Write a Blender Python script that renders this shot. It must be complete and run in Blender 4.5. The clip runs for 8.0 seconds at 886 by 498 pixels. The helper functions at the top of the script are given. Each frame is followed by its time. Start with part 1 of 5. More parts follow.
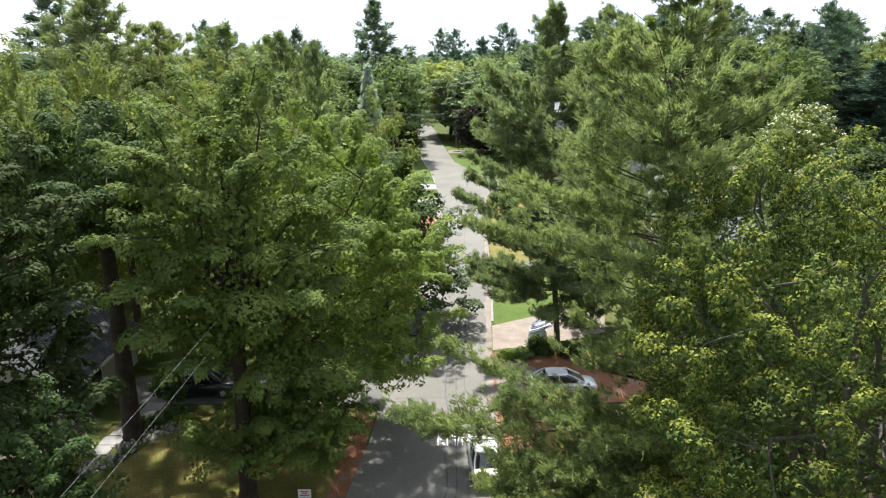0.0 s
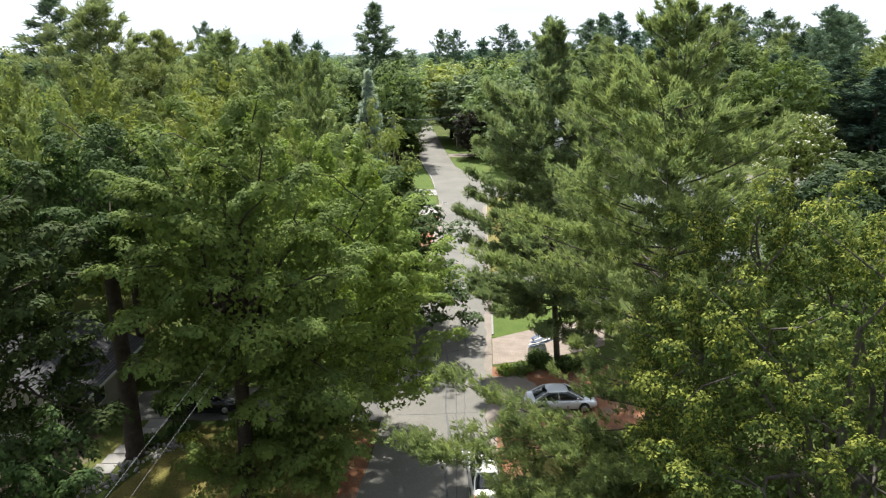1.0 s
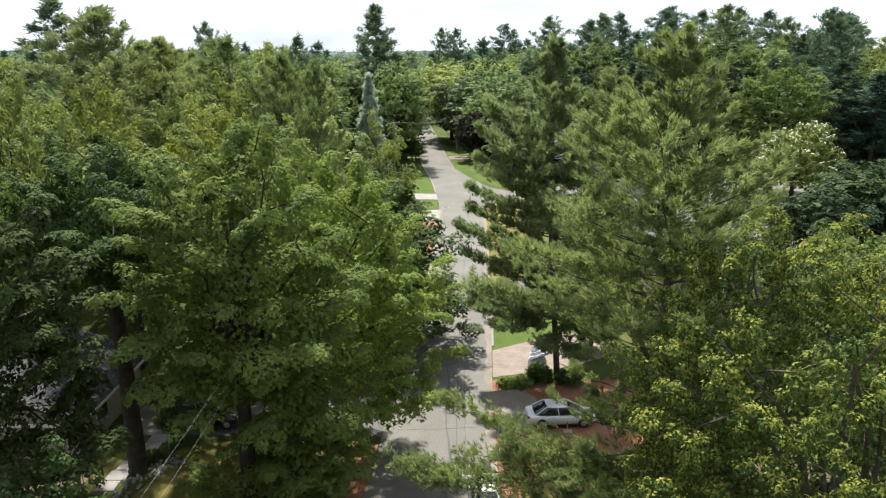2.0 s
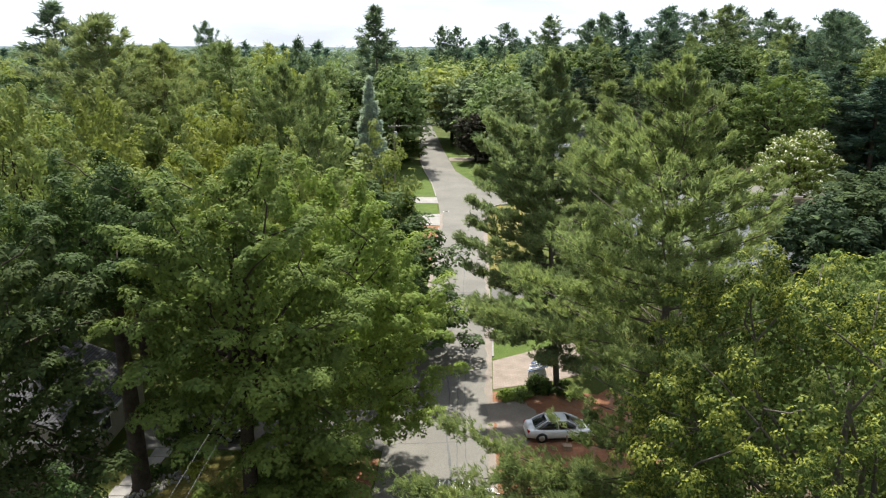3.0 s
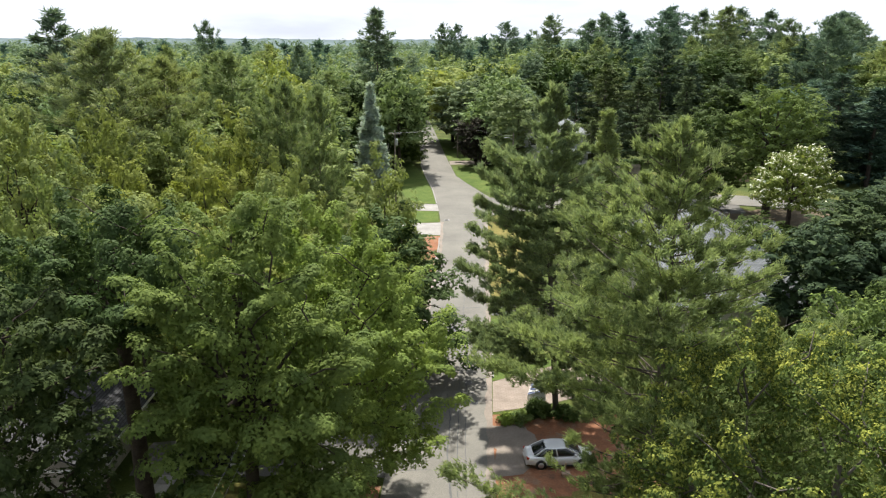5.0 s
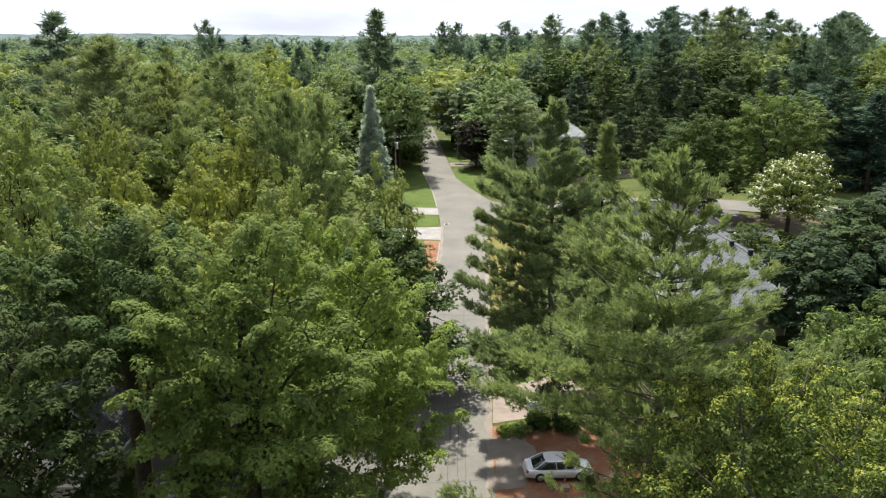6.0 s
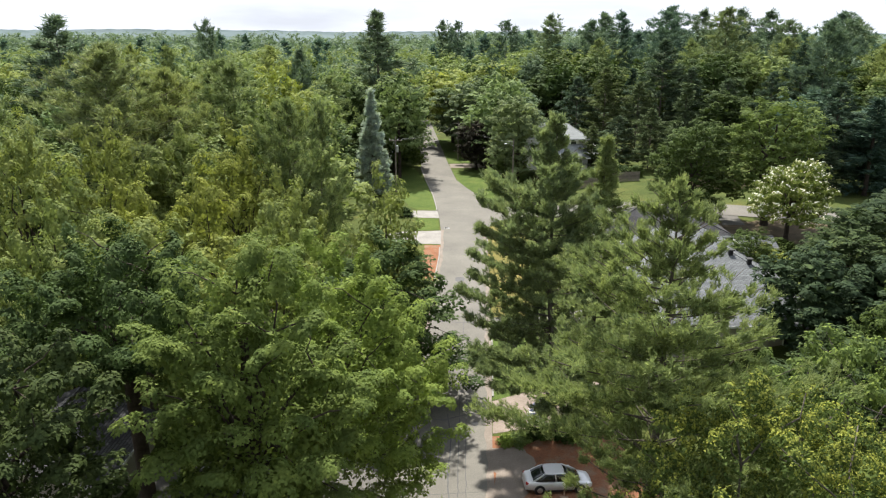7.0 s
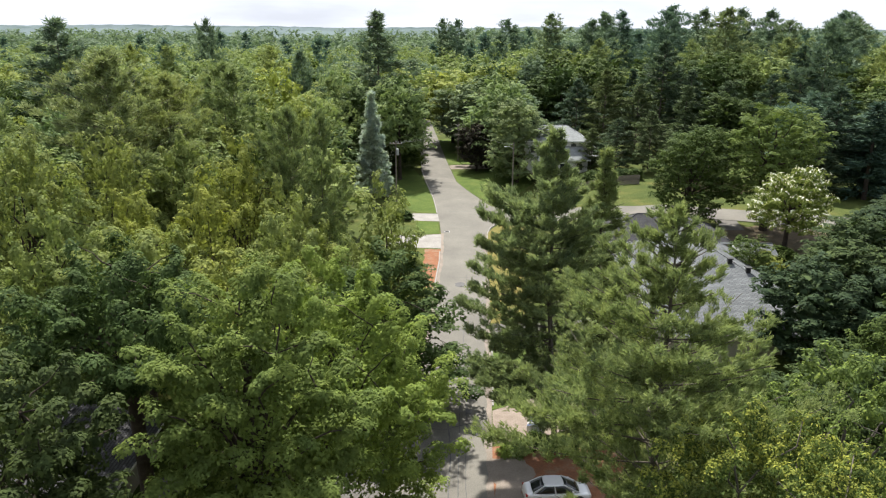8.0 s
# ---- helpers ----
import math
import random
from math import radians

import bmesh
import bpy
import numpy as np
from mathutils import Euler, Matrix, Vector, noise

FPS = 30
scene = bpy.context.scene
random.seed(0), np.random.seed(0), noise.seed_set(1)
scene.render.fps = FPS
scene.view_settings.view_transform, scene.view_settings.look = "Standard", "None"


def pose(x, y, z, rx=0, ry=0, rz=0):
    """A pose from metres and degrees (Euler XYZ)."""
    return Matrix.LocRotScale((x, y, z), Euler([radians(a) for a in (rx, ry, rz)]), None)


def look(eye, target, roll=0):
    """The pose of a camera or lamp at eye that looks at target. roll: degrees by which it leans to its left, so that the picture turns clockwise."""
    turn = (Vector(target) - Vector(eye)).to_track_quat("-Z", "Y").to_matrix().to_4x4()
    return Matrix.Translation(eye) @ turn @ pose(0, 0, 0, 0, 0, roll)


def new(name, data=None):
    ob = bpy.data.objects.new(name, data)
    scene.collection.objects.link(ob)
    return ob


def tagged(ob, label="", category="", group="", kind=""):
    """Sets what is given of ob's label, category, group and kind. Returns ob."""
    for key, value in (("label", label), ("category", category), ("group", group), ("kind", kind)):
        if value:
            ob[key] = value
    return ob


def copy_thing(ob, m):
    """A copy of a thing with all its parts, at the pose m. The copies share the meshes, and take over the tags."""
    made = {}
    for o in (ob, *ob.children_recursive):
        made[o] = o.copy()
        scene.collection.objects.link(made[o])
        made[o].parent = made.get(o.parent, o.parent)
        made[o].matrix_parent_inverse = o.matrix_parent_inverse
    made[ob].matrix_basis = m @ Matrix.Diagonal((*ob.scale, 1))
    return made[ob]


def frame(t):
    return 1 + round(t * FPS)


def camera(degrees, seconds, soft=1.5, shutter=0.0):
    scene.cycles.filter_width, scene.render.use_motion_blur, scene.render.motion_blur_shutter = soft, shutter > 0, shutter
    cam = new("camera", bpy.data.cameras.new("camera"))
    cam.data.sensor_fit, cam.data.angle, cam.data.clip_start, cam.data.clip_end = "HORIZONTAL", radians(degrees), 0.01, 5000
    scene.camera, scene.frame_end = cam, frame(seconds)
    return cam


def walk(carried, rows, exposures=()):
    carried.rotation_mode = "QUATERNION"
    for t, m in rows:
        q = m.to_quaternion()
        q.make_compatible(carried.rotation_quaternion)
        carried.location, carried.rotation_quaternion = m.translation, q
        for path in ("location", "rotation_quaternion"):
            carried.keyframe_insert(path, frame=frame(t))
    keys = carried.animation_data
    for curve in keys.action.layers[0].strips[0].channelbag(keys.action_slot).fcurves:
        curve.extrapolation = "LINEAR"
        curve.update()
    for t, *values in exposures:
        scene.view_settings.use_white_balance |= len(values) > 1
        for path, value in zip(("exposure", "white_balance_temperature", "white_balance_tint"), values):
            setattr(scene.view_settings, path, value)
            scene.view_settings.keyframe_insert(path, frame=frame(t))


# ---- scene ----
cam = camera(62.8, 8.0, soft=1.2)
METRES, EYE, TILT, LEAN, TURN = 10.4, 21.5, -14.9, 0.0, 0.0
ROWS = [
    (0.0, 0.0, 0.0, 0.0, 0.0, 0.0, 0.0),
    (0.5, 0.0003, -0.0149, 0.0615, 0.01, -0.07, -0.01),
    (1.0, -0.0002, -0.0285, 0.1235, 0.03, -0.16, -0.04),
    (1.5, -0.0011, -0.0416, 0.1852, 0.04, -0.28, -0.07),
    (3.0, -0.0061, -0.0843, 0.3709, 0.05, -0.75, -0.1),
    (3.5, -0.0081, -0.0989, 0.4308, 0.05, -0.89, -0.13),
    (4.0, -0.0101, -0.1139, 0.492, 0.06, -1.02, -0.16),
    (4.5, -0.0113, -0.1288, 0.5529, 0.06, -1.18, -0.17),
    (6.0, -0.0161, -0.1725, 0.7353, 0.06, -1.63, -0.24),
    (6.5, -0.0187, -0.1867, 0.7956, 0.05, -1.79, -0.26),
    (7.0, -0.0213, -0.2011, 0.855, 0.05, -1.95, -0.29),
    (7.5, -0.0246, -0.2155, 0.914, 0.04, -2.11, -0.31),
    (8.0, -0.0268, -0.2246, 0.9737, 0.04, -2.27, -0.34),
]
walk(cam, [(t, pose(0, 0, EYE, TILT, LEAN, TURN) @ pose(METRES * x, METRES * y, METRES * z, 90 + pitch, roll, yaw)) for t, x, y, z, yaw, pitch, roll in ROWS],
     exposures=[(0.0, 1.45, 6150, 10), (0.6, 1.33, 6200, 10), (1.5, 1.21, 6300, 10), (3.0, 1.17, 6350, 10), (8.0, 1.1, 6450, 11)])

# ---- sky and sun: bright, thinly clouded, the sun ahead and to the left
SUN_FROM = Vector((-0.12, 0.66, 1.0)).normalized()
SUN_EL = math.asin(SUN_FROM.z)
SUN_AZ = math.atan2(SUN_FROM.x, SUN_FROM.y)
world = bpy.data.worlds.new("sky")
scene.world = world
world.use_nodes = True
wn, wl = world.node_tree.nodes, world.node_tree.links
wn.clear()
sky = wn.new("ShaderNodeTexSky")
sky.sky_type = "NISHITA"
sky.sun_disc = False
sky.sun_elevation = SUN_EL
sky.sun_rotation = SUN_AZ
sky_dim = wn.new("ShaderNodeVectorMath")
sky_dim.operation = "SCALE"
sky_dim.inputs["Scale"].default_value = 0.12
wl.new(sky.outputs[0], sky_dim.inputs[0])
wco = wn.new("ShaderNodeTexCoord")
wmap = wn.new("ShaderNodeMapping")
wmap.inputs["Scale"].default_value = (1.0, 1.0, 5.0)
wl.new(wco.outputs["Generated"], wmap.inputs[0])
wnoise = wn.new("ShaderNodeTexNoise")
wnoise.inputs["Scale"].default_value = 2.3
wnoise.inputs["Detail"].default_value = 6
wl.new(wmap.outputs[0], wnoise.inputs["Vector"])
wramp = wn.new("ShaderNodeValToRGB")
wramp.color_ramp.elements[0].position = 0.34
wramp.color_ramp.elements[0].color = (1.12, 1.2, 1.36, 1)
wramp.color_ramp.elements[1].position = 0.49
wramp.color_ramp.elements[1].color = (1.52, 1.62, 1.82, 1)
wl.new(wnoise.outputs[0], wramp.inputs[0])
wmix = wn.new("ShaderNodeMix")
wmix.data_type = "RGBA"
wmix.inputs["Factor"].default_value = 0.86
wl.new(sky_dim.outputs[0], wmix.inputs["A"])
# thin cloud scatters the sun's light forwards: brightest round the sun, dimmest opposite
wdot = wn.new("ShaderNodeVectorMath")
wdot.operation = "DOT_PRODUCT"
wl.new(wco.outputs["Generated"], wdot.inputs[0])
wdot.inputs[1].default_value = SUN_FROM
wglow = wn.new("ShaderNodeMapRange")
wglow.interpolation_type = "SMOOTHSTEP"
for key, value in (("From Min", -1.0), ("From Max", 1.0), ("To Min", 0.22), ("To Max", 1.3)):
    wglow.inputs[key].default_value = value
wl.new(wdot.outputs["Value"], wglow.inputs["Value"])
wcloud = wn.new("ShaderNodeVectorMath")
wcloud.operation = "SCALE"
wl.new(wramp.outputs[0], wcloud.inputs[0])
wl.new(wglow.outputs[0], wcloud.inputs["Scale"])
wl.new(wcloud.outputs[0], wmix.inputs["B"])
wbg = wn.new("ShaderNodeBackground")
wbg.inputs["Strength"].default_value = 0.31
wl.new(wmix.outputs["Result"], wbg.inputs["Color"])
wout = wn.new("ShaderNodeOutputWorld")
wl.new(wbg.outputs[0], wout.inputs[0])

sun = new("sun", bpy.data.lights.new("sun", "SUN"))
sun.data.energy = 5.0
sun.data.angle = radians(1.6)
sun.data.color = (1.0, 0.955, 0.87)
sun.matrix_world = look(SUN_FROM * 300, (0, 0, 0))


# ---- helpers for materials and meshes
def smooth(u):
    v = np.clip(u, 0, 1)
    return v * v * (3 - 2 * v)


def gz(x, y):
    """Height of the ground: level along the street, a bank up to the east."""
    return 5.5 * smooth((x - 10) / 25) * smooth((y - 42) / 22)


def base_mat(name, rough=0.8, spec=0.3, metal=0.0):
    m = bpy.data.materials.new(name)
    m.use_nodes = True
    b = m.node_tree.nodes["Principled BSDF"]
    b.inputs["Roughness"].default_value = rough
    b.inputs["Specular IOR Level"].default_value = spec
    b.inputs["Metallic"].default_value = metal
    return m, m.node_tree.nodes, m.node_tree.links, b


def noise_node(n, l, scale, detail=5, rough=0.6, coord="Object"):
    tc = n.new("ShaderNodeTexCoord")
    t = n.new("ShaderNodeTexNoise")
    t.inputs["Scale"].default_value = scale
    t.inputs["Detail"].default_value = detail
    t.inputs["Roughness"].default_value = rough
    l.new(tc.outputs[coord], t.inputs["Vector"])
    return t


def ramp_node(n, l, src, stops):
    r = n.new("ShaderNodeValToRGB")
    e = r.color_ramp.elements
    while len(e) < len(stops):
        e.new(0.5)
    for k, (p, c) in enumerate(stops):
        e[k].position = p
        e[k].color = (*c, 1)
    l.new(src, r.inputs[0])
    return r


def mix_node(n, l, fac, a, b, blend="MIX"):
    x = n.new("ShaderNodeMix")
    x.data_type = "RGBA"
    x.blend_type = blend
    if isinstance(fac, (int, float)):
        x.inputs["Factor"].default_value = fac
    else:
        l.new(fac, x.inputs["Factor"])
    for key, v in (("A", a), ("B", b)):
        if isinstance(v, tuple):
            x.inputs[key].default_value = (*v, 1)
        else:
            l.new(v, x.inputs[key])
    return x.outputs["Result"]


def bump_to(n, l, b, src, strength, dist):
    bp = n.new("ShaderNodeBump")
    bp.inputs["Strength"].default_value = strength
    bp.inputs["Distance"].default_value = dist
    l.new(src, bp.inputs["Height"])
    l.new(bp.outputs[0], b.inputs["Normal"])


def two_scale(name, stops, fine_stops, big, fine, rough=0.85, spec=0.2, bump=0.3, dist=0.02, metal=0.0):
    """A surface with slow patches (stops) multiplied by a fine grain (fine_stops)."""
    m, n, l, b = base_mat(name, rough, spec, metal)
    a = ramp_node(n, l, noise_node(n, l, big, 4).outputs[0], stops)
    fn = noise_node(n, l, fine, 6, 0.7)
    f = ramp_node(n, l, fn.outputs[0], fine_stops)
    l.new(mix_node(n, l, 1.0, a.outputs[0], f.outputs[0], "MULTIPLY"), b.inputs["Base Color"])
    if bump:
        bump_to(n, l, b, fn.outputs[0], bump, dist)
    return m


GRAIN = [(0.3, (0.72, 0.72, 0.72)), (0.7, (1.2, 1.2, 1.2))]


def leaf_mat(name, dark, light, tip, tip_from=0.7, through_light=0.36, spread=0.3):
    """Leaves: colour varies by leaf, by clump and by tree; part of the light passes through."""
    m, n, l, b = base_mat(name, 0.72, 0.07)
    geo = n.new("ShaderNodeNewGeometry")
    obi = n.new("ShaderNodeObjectInfo")
    c = ramp_node(n, l, geo.outputs["Random Per Island"], [(0.0, dark), (tip_from, light), (1.0, tip)])
    clump = noise_node(n, l, 0.8, 3)
    cl = ramp_node(n, l, clump.outputs[0], [(0.3, (0.7, 0.76, 0.78)), (0.7, (1.25, 1.2, 1.0))])
    col = mix_node(n, l, 1.0, c.outputs[0], cl.outputs[0], "MULTIPLY")
    tr = ramp_node(n, l, obi.outputs["Random"], [(0.0, (1 - spread, 1 - spread * 0.6, 1.0)), (0.5, (1, 1, 1)), (1.0, (1 + spread * 1.2, 1 + spread * 0.6, 0.8))])
    col = mix_node(n, l, 1.0, col, tr.outputs[0], "MULTIPLY")
    l.new(col, b.inputs["Base Color"])
    t = n.new("ShaderNodeBsdfTranslucent")
    l.new(mix_node(n, l, 1.0, col, (1.05, 1.1, 0.85), "MULTIPLY"), t.inputs["Color"])
    mx = n.new("ShaderNodeMixShader")
    mx.inputs[0].default_value = through_light
    l.new(b.outputs[0], mx.inputs[1])
    l.new(t.outputs[0], mx.inputs[2])
    l.new(mx.outputs[0], n["Material Output"].inputs["Surface"])
    return m


M = {}
M["asphalt"] = two_scale("asphalt", [(0.3, (0.115, 0.109, 0.095)), (0.7, (0.163, 0.154, 0.132))], GRAIN, 0.16, 14, 0.9, 0.2, 0.25, 0.01)
M["old_asphalt"] = two_scale("old_asphalt", [(0.3, (0.089, 0.085, 0.078)), (0.7, (0.134, 0.127, 0.115))], GRAIN, 0.3, 14, 0.9, 0.2, 0.25, 0.01)
M["tar"] = two_scale("tar", [(0.3, (0.05, 0.05, 0.05)), (0.7, (0.09, 0.088, 0.085))], GRAIN, 0.8, 9, 0.7, 0.3, 0.1, 0.01)
M["sand"] = two_scale("sand", [(0.3, (0.165, 0.142, 0.118)), (0.7, (0.235, 0.2, 0.168))], GRAIN, 0.5, 11, 0.95, 0.1, 0.3, 0.01)
M["concrete"] = two_scale("concrete", [(0.3, (0.19, 0.18, 0.163)), (0.7, (0.27, 0.257, 0.236))], GRAIN, 0.6, 16, 0.9, 0.2, 0.2, 0.006)
M["grass"] = two_scale("grass", [(0.3, (0.042, 0.06, 0.016)), (0.55, (0.066, 0.08, 0.022)), (0.75, (0.115, 0.105, 0.034))], [(0.3, (0.55, 0.6, 0.5)), (0.7, (1.3, 1.3, 1.2))], 0.22, 7, 0.95, 0.1, 0.6, 0.05)
M["lawn"] = two_scale("lawn", [(0.3, (0.055, 0.085, 0.02)), (0.55, (0.078, 0.108, 0.026)), (0.75, (0.105, 0.118, 0.034))], [(0.3, (0.6, 0.65, 0.55)), (0.7, (1.25, 1.25, 1.2))], 0.3, 8, 0.95, 0.1, 0.6, 0.05)
M["dry_lawn"] = two_scale("dry_lawn", [(0.3, (0.095, 0.098, 0.026)), (0.7, (0.185, 0.15, 0.052))], [(0.3, (0.6, 0.6, 0.55)), (0.7, (1.25, 1.25, 1.2))], 0.5, 8, 0.95, 0.1, 0.6, 0.05)
M["soil"] = two_scale("soil", [(0.3, (0.075, 0.064, 0.042)), (0.7, (0.13, 0.10, 0.065))], GRAIN, 0.6, 9, 0.95, 0.1, 0.5, 0.04)
M["mulch"] = two_scale("mulch", [(0.3, (0.13, 0.075, 0.05)), (0.5, (0.215, 0.1, 0.055)), (0.68, (0.2, 0.145, 0.105))], [(0.3, (0.6, 0.6, 0.6)), (0.7, (1.3, 1.25, 1.2))], 0.6, 9, 0.95, 0.1, 0.6, 0.05)
M["bark"] = two_scale("bark", [(0.3, (0.035, 0.028, 0.022)), (0.7, (0.075, 0.06, 0.048))], GRAIN, 2.0, 14, 0.95, 0.1, 0.8, 0.04)
M["pine_bark"] = two_scale("pine_bark", [(0.3, (0.085, 0.072, 0.06)), (0.7, (0.15, 0.13, 0.11))], GRAIN, 2.0, 14, 0.95, 0.1, 0.8, 0.04)
M["pale_bark"] = two_scale("pale_bark", [(0.3, (0.07, 0.06, 0.05)), (0.7, (0.15, 0.135, 0.115))], GRAIN, 2.0, 14, 0.95, 0.1, 0.6, 0.03)
M["maple_leaf"] = leaf_mat("maple_leaf", (0.178, 0.21, 0.07), (0.203, 0.24, 0.078), (0.248, 0.283, 0.09), 0.85, 0.34, 0.12)
M["woods_leaf"] = leaf_mat("woods_leaf", (0.17, 0.217, 0.088), (0.2, 0.252, 0.098), (0.25, 0.3, 0.115), 0.85, 0.32, 0.22)
M["boxelder_leaf"] = leaf_mat("boxelder_leaf", (0.056, 0.084, 0.024), (0.077, 0.11, 0.03), (0.11, 0.142, 0.038), 0.85, 0.2, 0.06)
# yellow shoot tips: young growth, with sunlight painted into the colour
M["boxelder_lit_tip"] = leaf_mat("boxelder_lit_tip", (0.18, 0.205, 0.046), (0.24, 0.262, 0.056), (0.325, 0.33, 0.074), 0.8, 0.32, 0.03)
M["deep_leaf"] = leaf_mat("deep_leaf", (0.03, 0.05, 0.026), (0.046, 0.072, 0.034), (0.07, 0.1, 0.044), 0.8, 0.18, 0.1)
M["olive_needle"] = leaf_mat("olive_needle", (0.18, 0.214, 0.105), (0.235, 0.275, 0.13), (0.31, 0.34, 0.16), 0.72, 0.28, 0.06)
# maple leaf colour darkened to stand in for crown shade
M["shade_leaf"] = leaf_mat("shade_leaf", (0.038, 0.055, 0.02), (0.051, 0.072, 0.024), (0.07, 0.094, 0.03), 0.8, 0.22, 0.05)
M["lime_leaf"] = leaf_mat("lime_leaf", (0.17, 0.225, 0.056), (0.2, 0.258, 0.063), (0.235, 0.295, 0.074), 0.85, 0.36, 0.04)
# far broadleaf leaves, lightened and blued: aerial haze put into the colour
M["hazed_leaf"] = leaf_mat("hazed_leaf", (0.12, 0.165, 0.105), (0.155, 0.205, 0.125), (0.19, 0.245, 0.14), 0.85, 0.3, 0.15)
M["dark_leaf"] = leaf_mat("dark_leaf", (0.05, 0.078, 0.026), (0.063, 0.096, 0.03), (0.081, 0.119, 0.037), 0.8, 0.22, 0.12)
M["yellow_leaf"] = leaf_mat("yellow_leaf", (0.20, 0.24, 0.06), (0.27, 0.31, 0.075), (0.34, 0.37, 0.1), 0.7, 0.25, 0.05)
M["hazed_ridge"] = two_scale("hazed_ridge", [(0.35, (0.13, 0.17, 0.165)), (0.65, (0.19, 0.235, 0.24))], [(0.3, (0.85, 0.85, 0.85)), (0.7, (1.1, 1.1, 1.1))], 0.004, 0.03, 1.0, 0.0, 0)
M["purple_leaf"] = leaf_mat("purple_leaf", (0.024, 0.026, 0.026), (0.036, 0.036, 0.038), (0.055, 0.05, 0.052), 0.75, 0.15)
M["catalpa_leaf"] = leaf_mat("catalpa_leaf", (0.11, 0.15, 0.05), (0.16, 0.21, 0.07), (0.22, 0.27, 0.09), 0.7)
M["blossom"] = leaf_mat("blossom", (0.62, 0.62, 0.5), (0.75, 0.75, 0.66), (0.8, 0.8, 0.72), 0.6, 0.25, 0.05)
M["pine_needle"] = leaf_mat("pine_needle", (0.165, 0.205, 0.09), (0.22, 0.265, 0.11), (0.3, 0.335, 0.14), 0.72, 0.28, 0.1)
M["near_pine_needle"] = leaf_mat("near_pine_needle", (0.155, 0.196, 0.112), (0.208, 0.257, 0.137), (0.295, 0.34, 0.176), 0.75, 0.44, 0.04)
M["near_maple_leaf"] = leaf_mat("near_maple_leaf", (0.106, 0.147, 0.046), (0.124, 0.169, 0.053), (0.152, 0.199, 0.062), 0.85, 0.31, 0.05)
# far pine needles with haze painted into the colour
M["hazed_needle"] = leaf_mat("hazed_needle", (0.105, 0.15, 0.105), (0.145, 0.2, 0.135), (0.195, 0.25, 0.16), 0.75, 0.25)
# spruce needles, also lightened in colour for the haze
M["spruce_needle"] = leaf_mat("spruce_needle", (0.06, 0.088, 0.058), (0.085, 0.125, 0.078), (0.12, 0.165, 0.1), 0.75, 0.2)
M["blue_needle"] = leaf_mat("blue_needle", (0.3, 0.36, 0.36), (0.42, 0.49, 0.49), (0.54, 0.6, 0.6), 0.7, 0.4, 0.03)


def plain(name, col, rough=0.5, spec=0.5, metal=0.0, coat=0.0, grime=0.12, scale=3.0):
    m, n, l, b = base_mat(name, rough, spec, metal)
    t = noise_node(n, l, scale, 5)
    r = ramp_node(n, l, t.outputs[0], [(0.3, tuple(c * (1 - grime) for c in col)), (0.7, tuple(min(1, c * (1 + grime * 0.5)) for c in col))])
    l.new(r.outputs[0], b.inputs["Base Color"])
    b.inputs["Coat Weight"].default_value = coat
    return m


def courses(name, c1, c2, mortar, wide, high, gap, rough=0.85, coord="Object", bump=0.4):
    """Rows of shingles, boards or pavers."""
    m, n, l, b = base_mat(name, rough, 0.08)
    tc = n.new("ShaderNodeTexCoord")
    br = n.new("ShaderNodeTexBrick")
    br.inputs["Color1"].default_value = (*c1, 1)
    br.inputs["Color2"].default_value = (*c2, 1)
    br.inputs["Mortar"].default_value = (*mortar, 1)
    br.inputs["Scale"].default_value = 1.0
    br.inputs["Brick Width"].default_value = wide
    br.inputs["Row Height"].default_value = high
    br.inputs["Mortar Size"].default_value = gap
    l.new(tc.outputs[coord], br.inputs["Vector"])
    w = ramp_node(n, l, noise_node(n, l, 0.8, 5).outputs[0], [(0.3, (0.82, 0.82, 0.82)), (0.7, (1.1, 1.1, 1.1))])
    l.new(mix_node(n, l, 1.0, br.outputs["Color"], w.outputs[0], "MULTIPLY"), b.inputs["Base Color"])
    bump_to(n, l, b, br.outputs["Fac"], -bump, 0.02)
    return m


M["silver_paint"] = plain("silver_paint", (0.66, 0.665, 0.67), 0.32, 0.5, 0.25, 0.7, 0.04)
M["white_paint"] = plain("white_paint", (0.6, 0.58, 0.53), 0.35, 0.5, 0.0, 0.5, 0.05)
M["black_paint"] = plain("black_paint", (0.015, 0.016, 0.02), 0.25, 0.5, 0.0, 0.8, 0.1)
M["car_glass"] = plain("car_glass", (0.012, 0.014, 0.016), 0.05, 0.7, 0.0, 0.0, 0.0)
M["rubber"] = plain("rubber", (0.02, 0.02, 0.02), 0.85, 0.2)
M["alloy"] = plain("alloy", (0.5, 0.5, 0.5), 0.35, 0.5, 0.8)
M["red_lens"] = plain("red_lens", (0.35, 0.02, 0.015), 0.2, 0.5)
M["clear_lens"] = plain("clear_lens", (0.7, 0.7, 0.68), 0.1, 0.6)
M["dark_plastic"] = plain("dark_plastic", (0.02, 0.02, 0.02), 0.5, 0.4)
M["road_paint"] = two_scale("road_paint", [(0.35, (0.42, 0.40, 0.37)), (0.6, (0.72, 0.71, 0.68))], GRAIN, 3.0, 25, 0.8, 0.2, 0.1, 0.005)
M["pole_wood"] = two_scale("pole_wood", [(0.3, (0.14, 0.12, 0.10)), (0.7, (0.24, 0.21, 0.18))], GRAIN, 1.5, 12, 0.9, 0.1, 0.3, 0.01)
M["fence_wood"] = two_scale("fence_wood", [(0.3, (0.24, 0.17, 0.12)), (0.7, (0.36, 0.27, 0.20))], GRAIN, 1.0, 10, 0.9, 0.1, 0.3, 0.01)
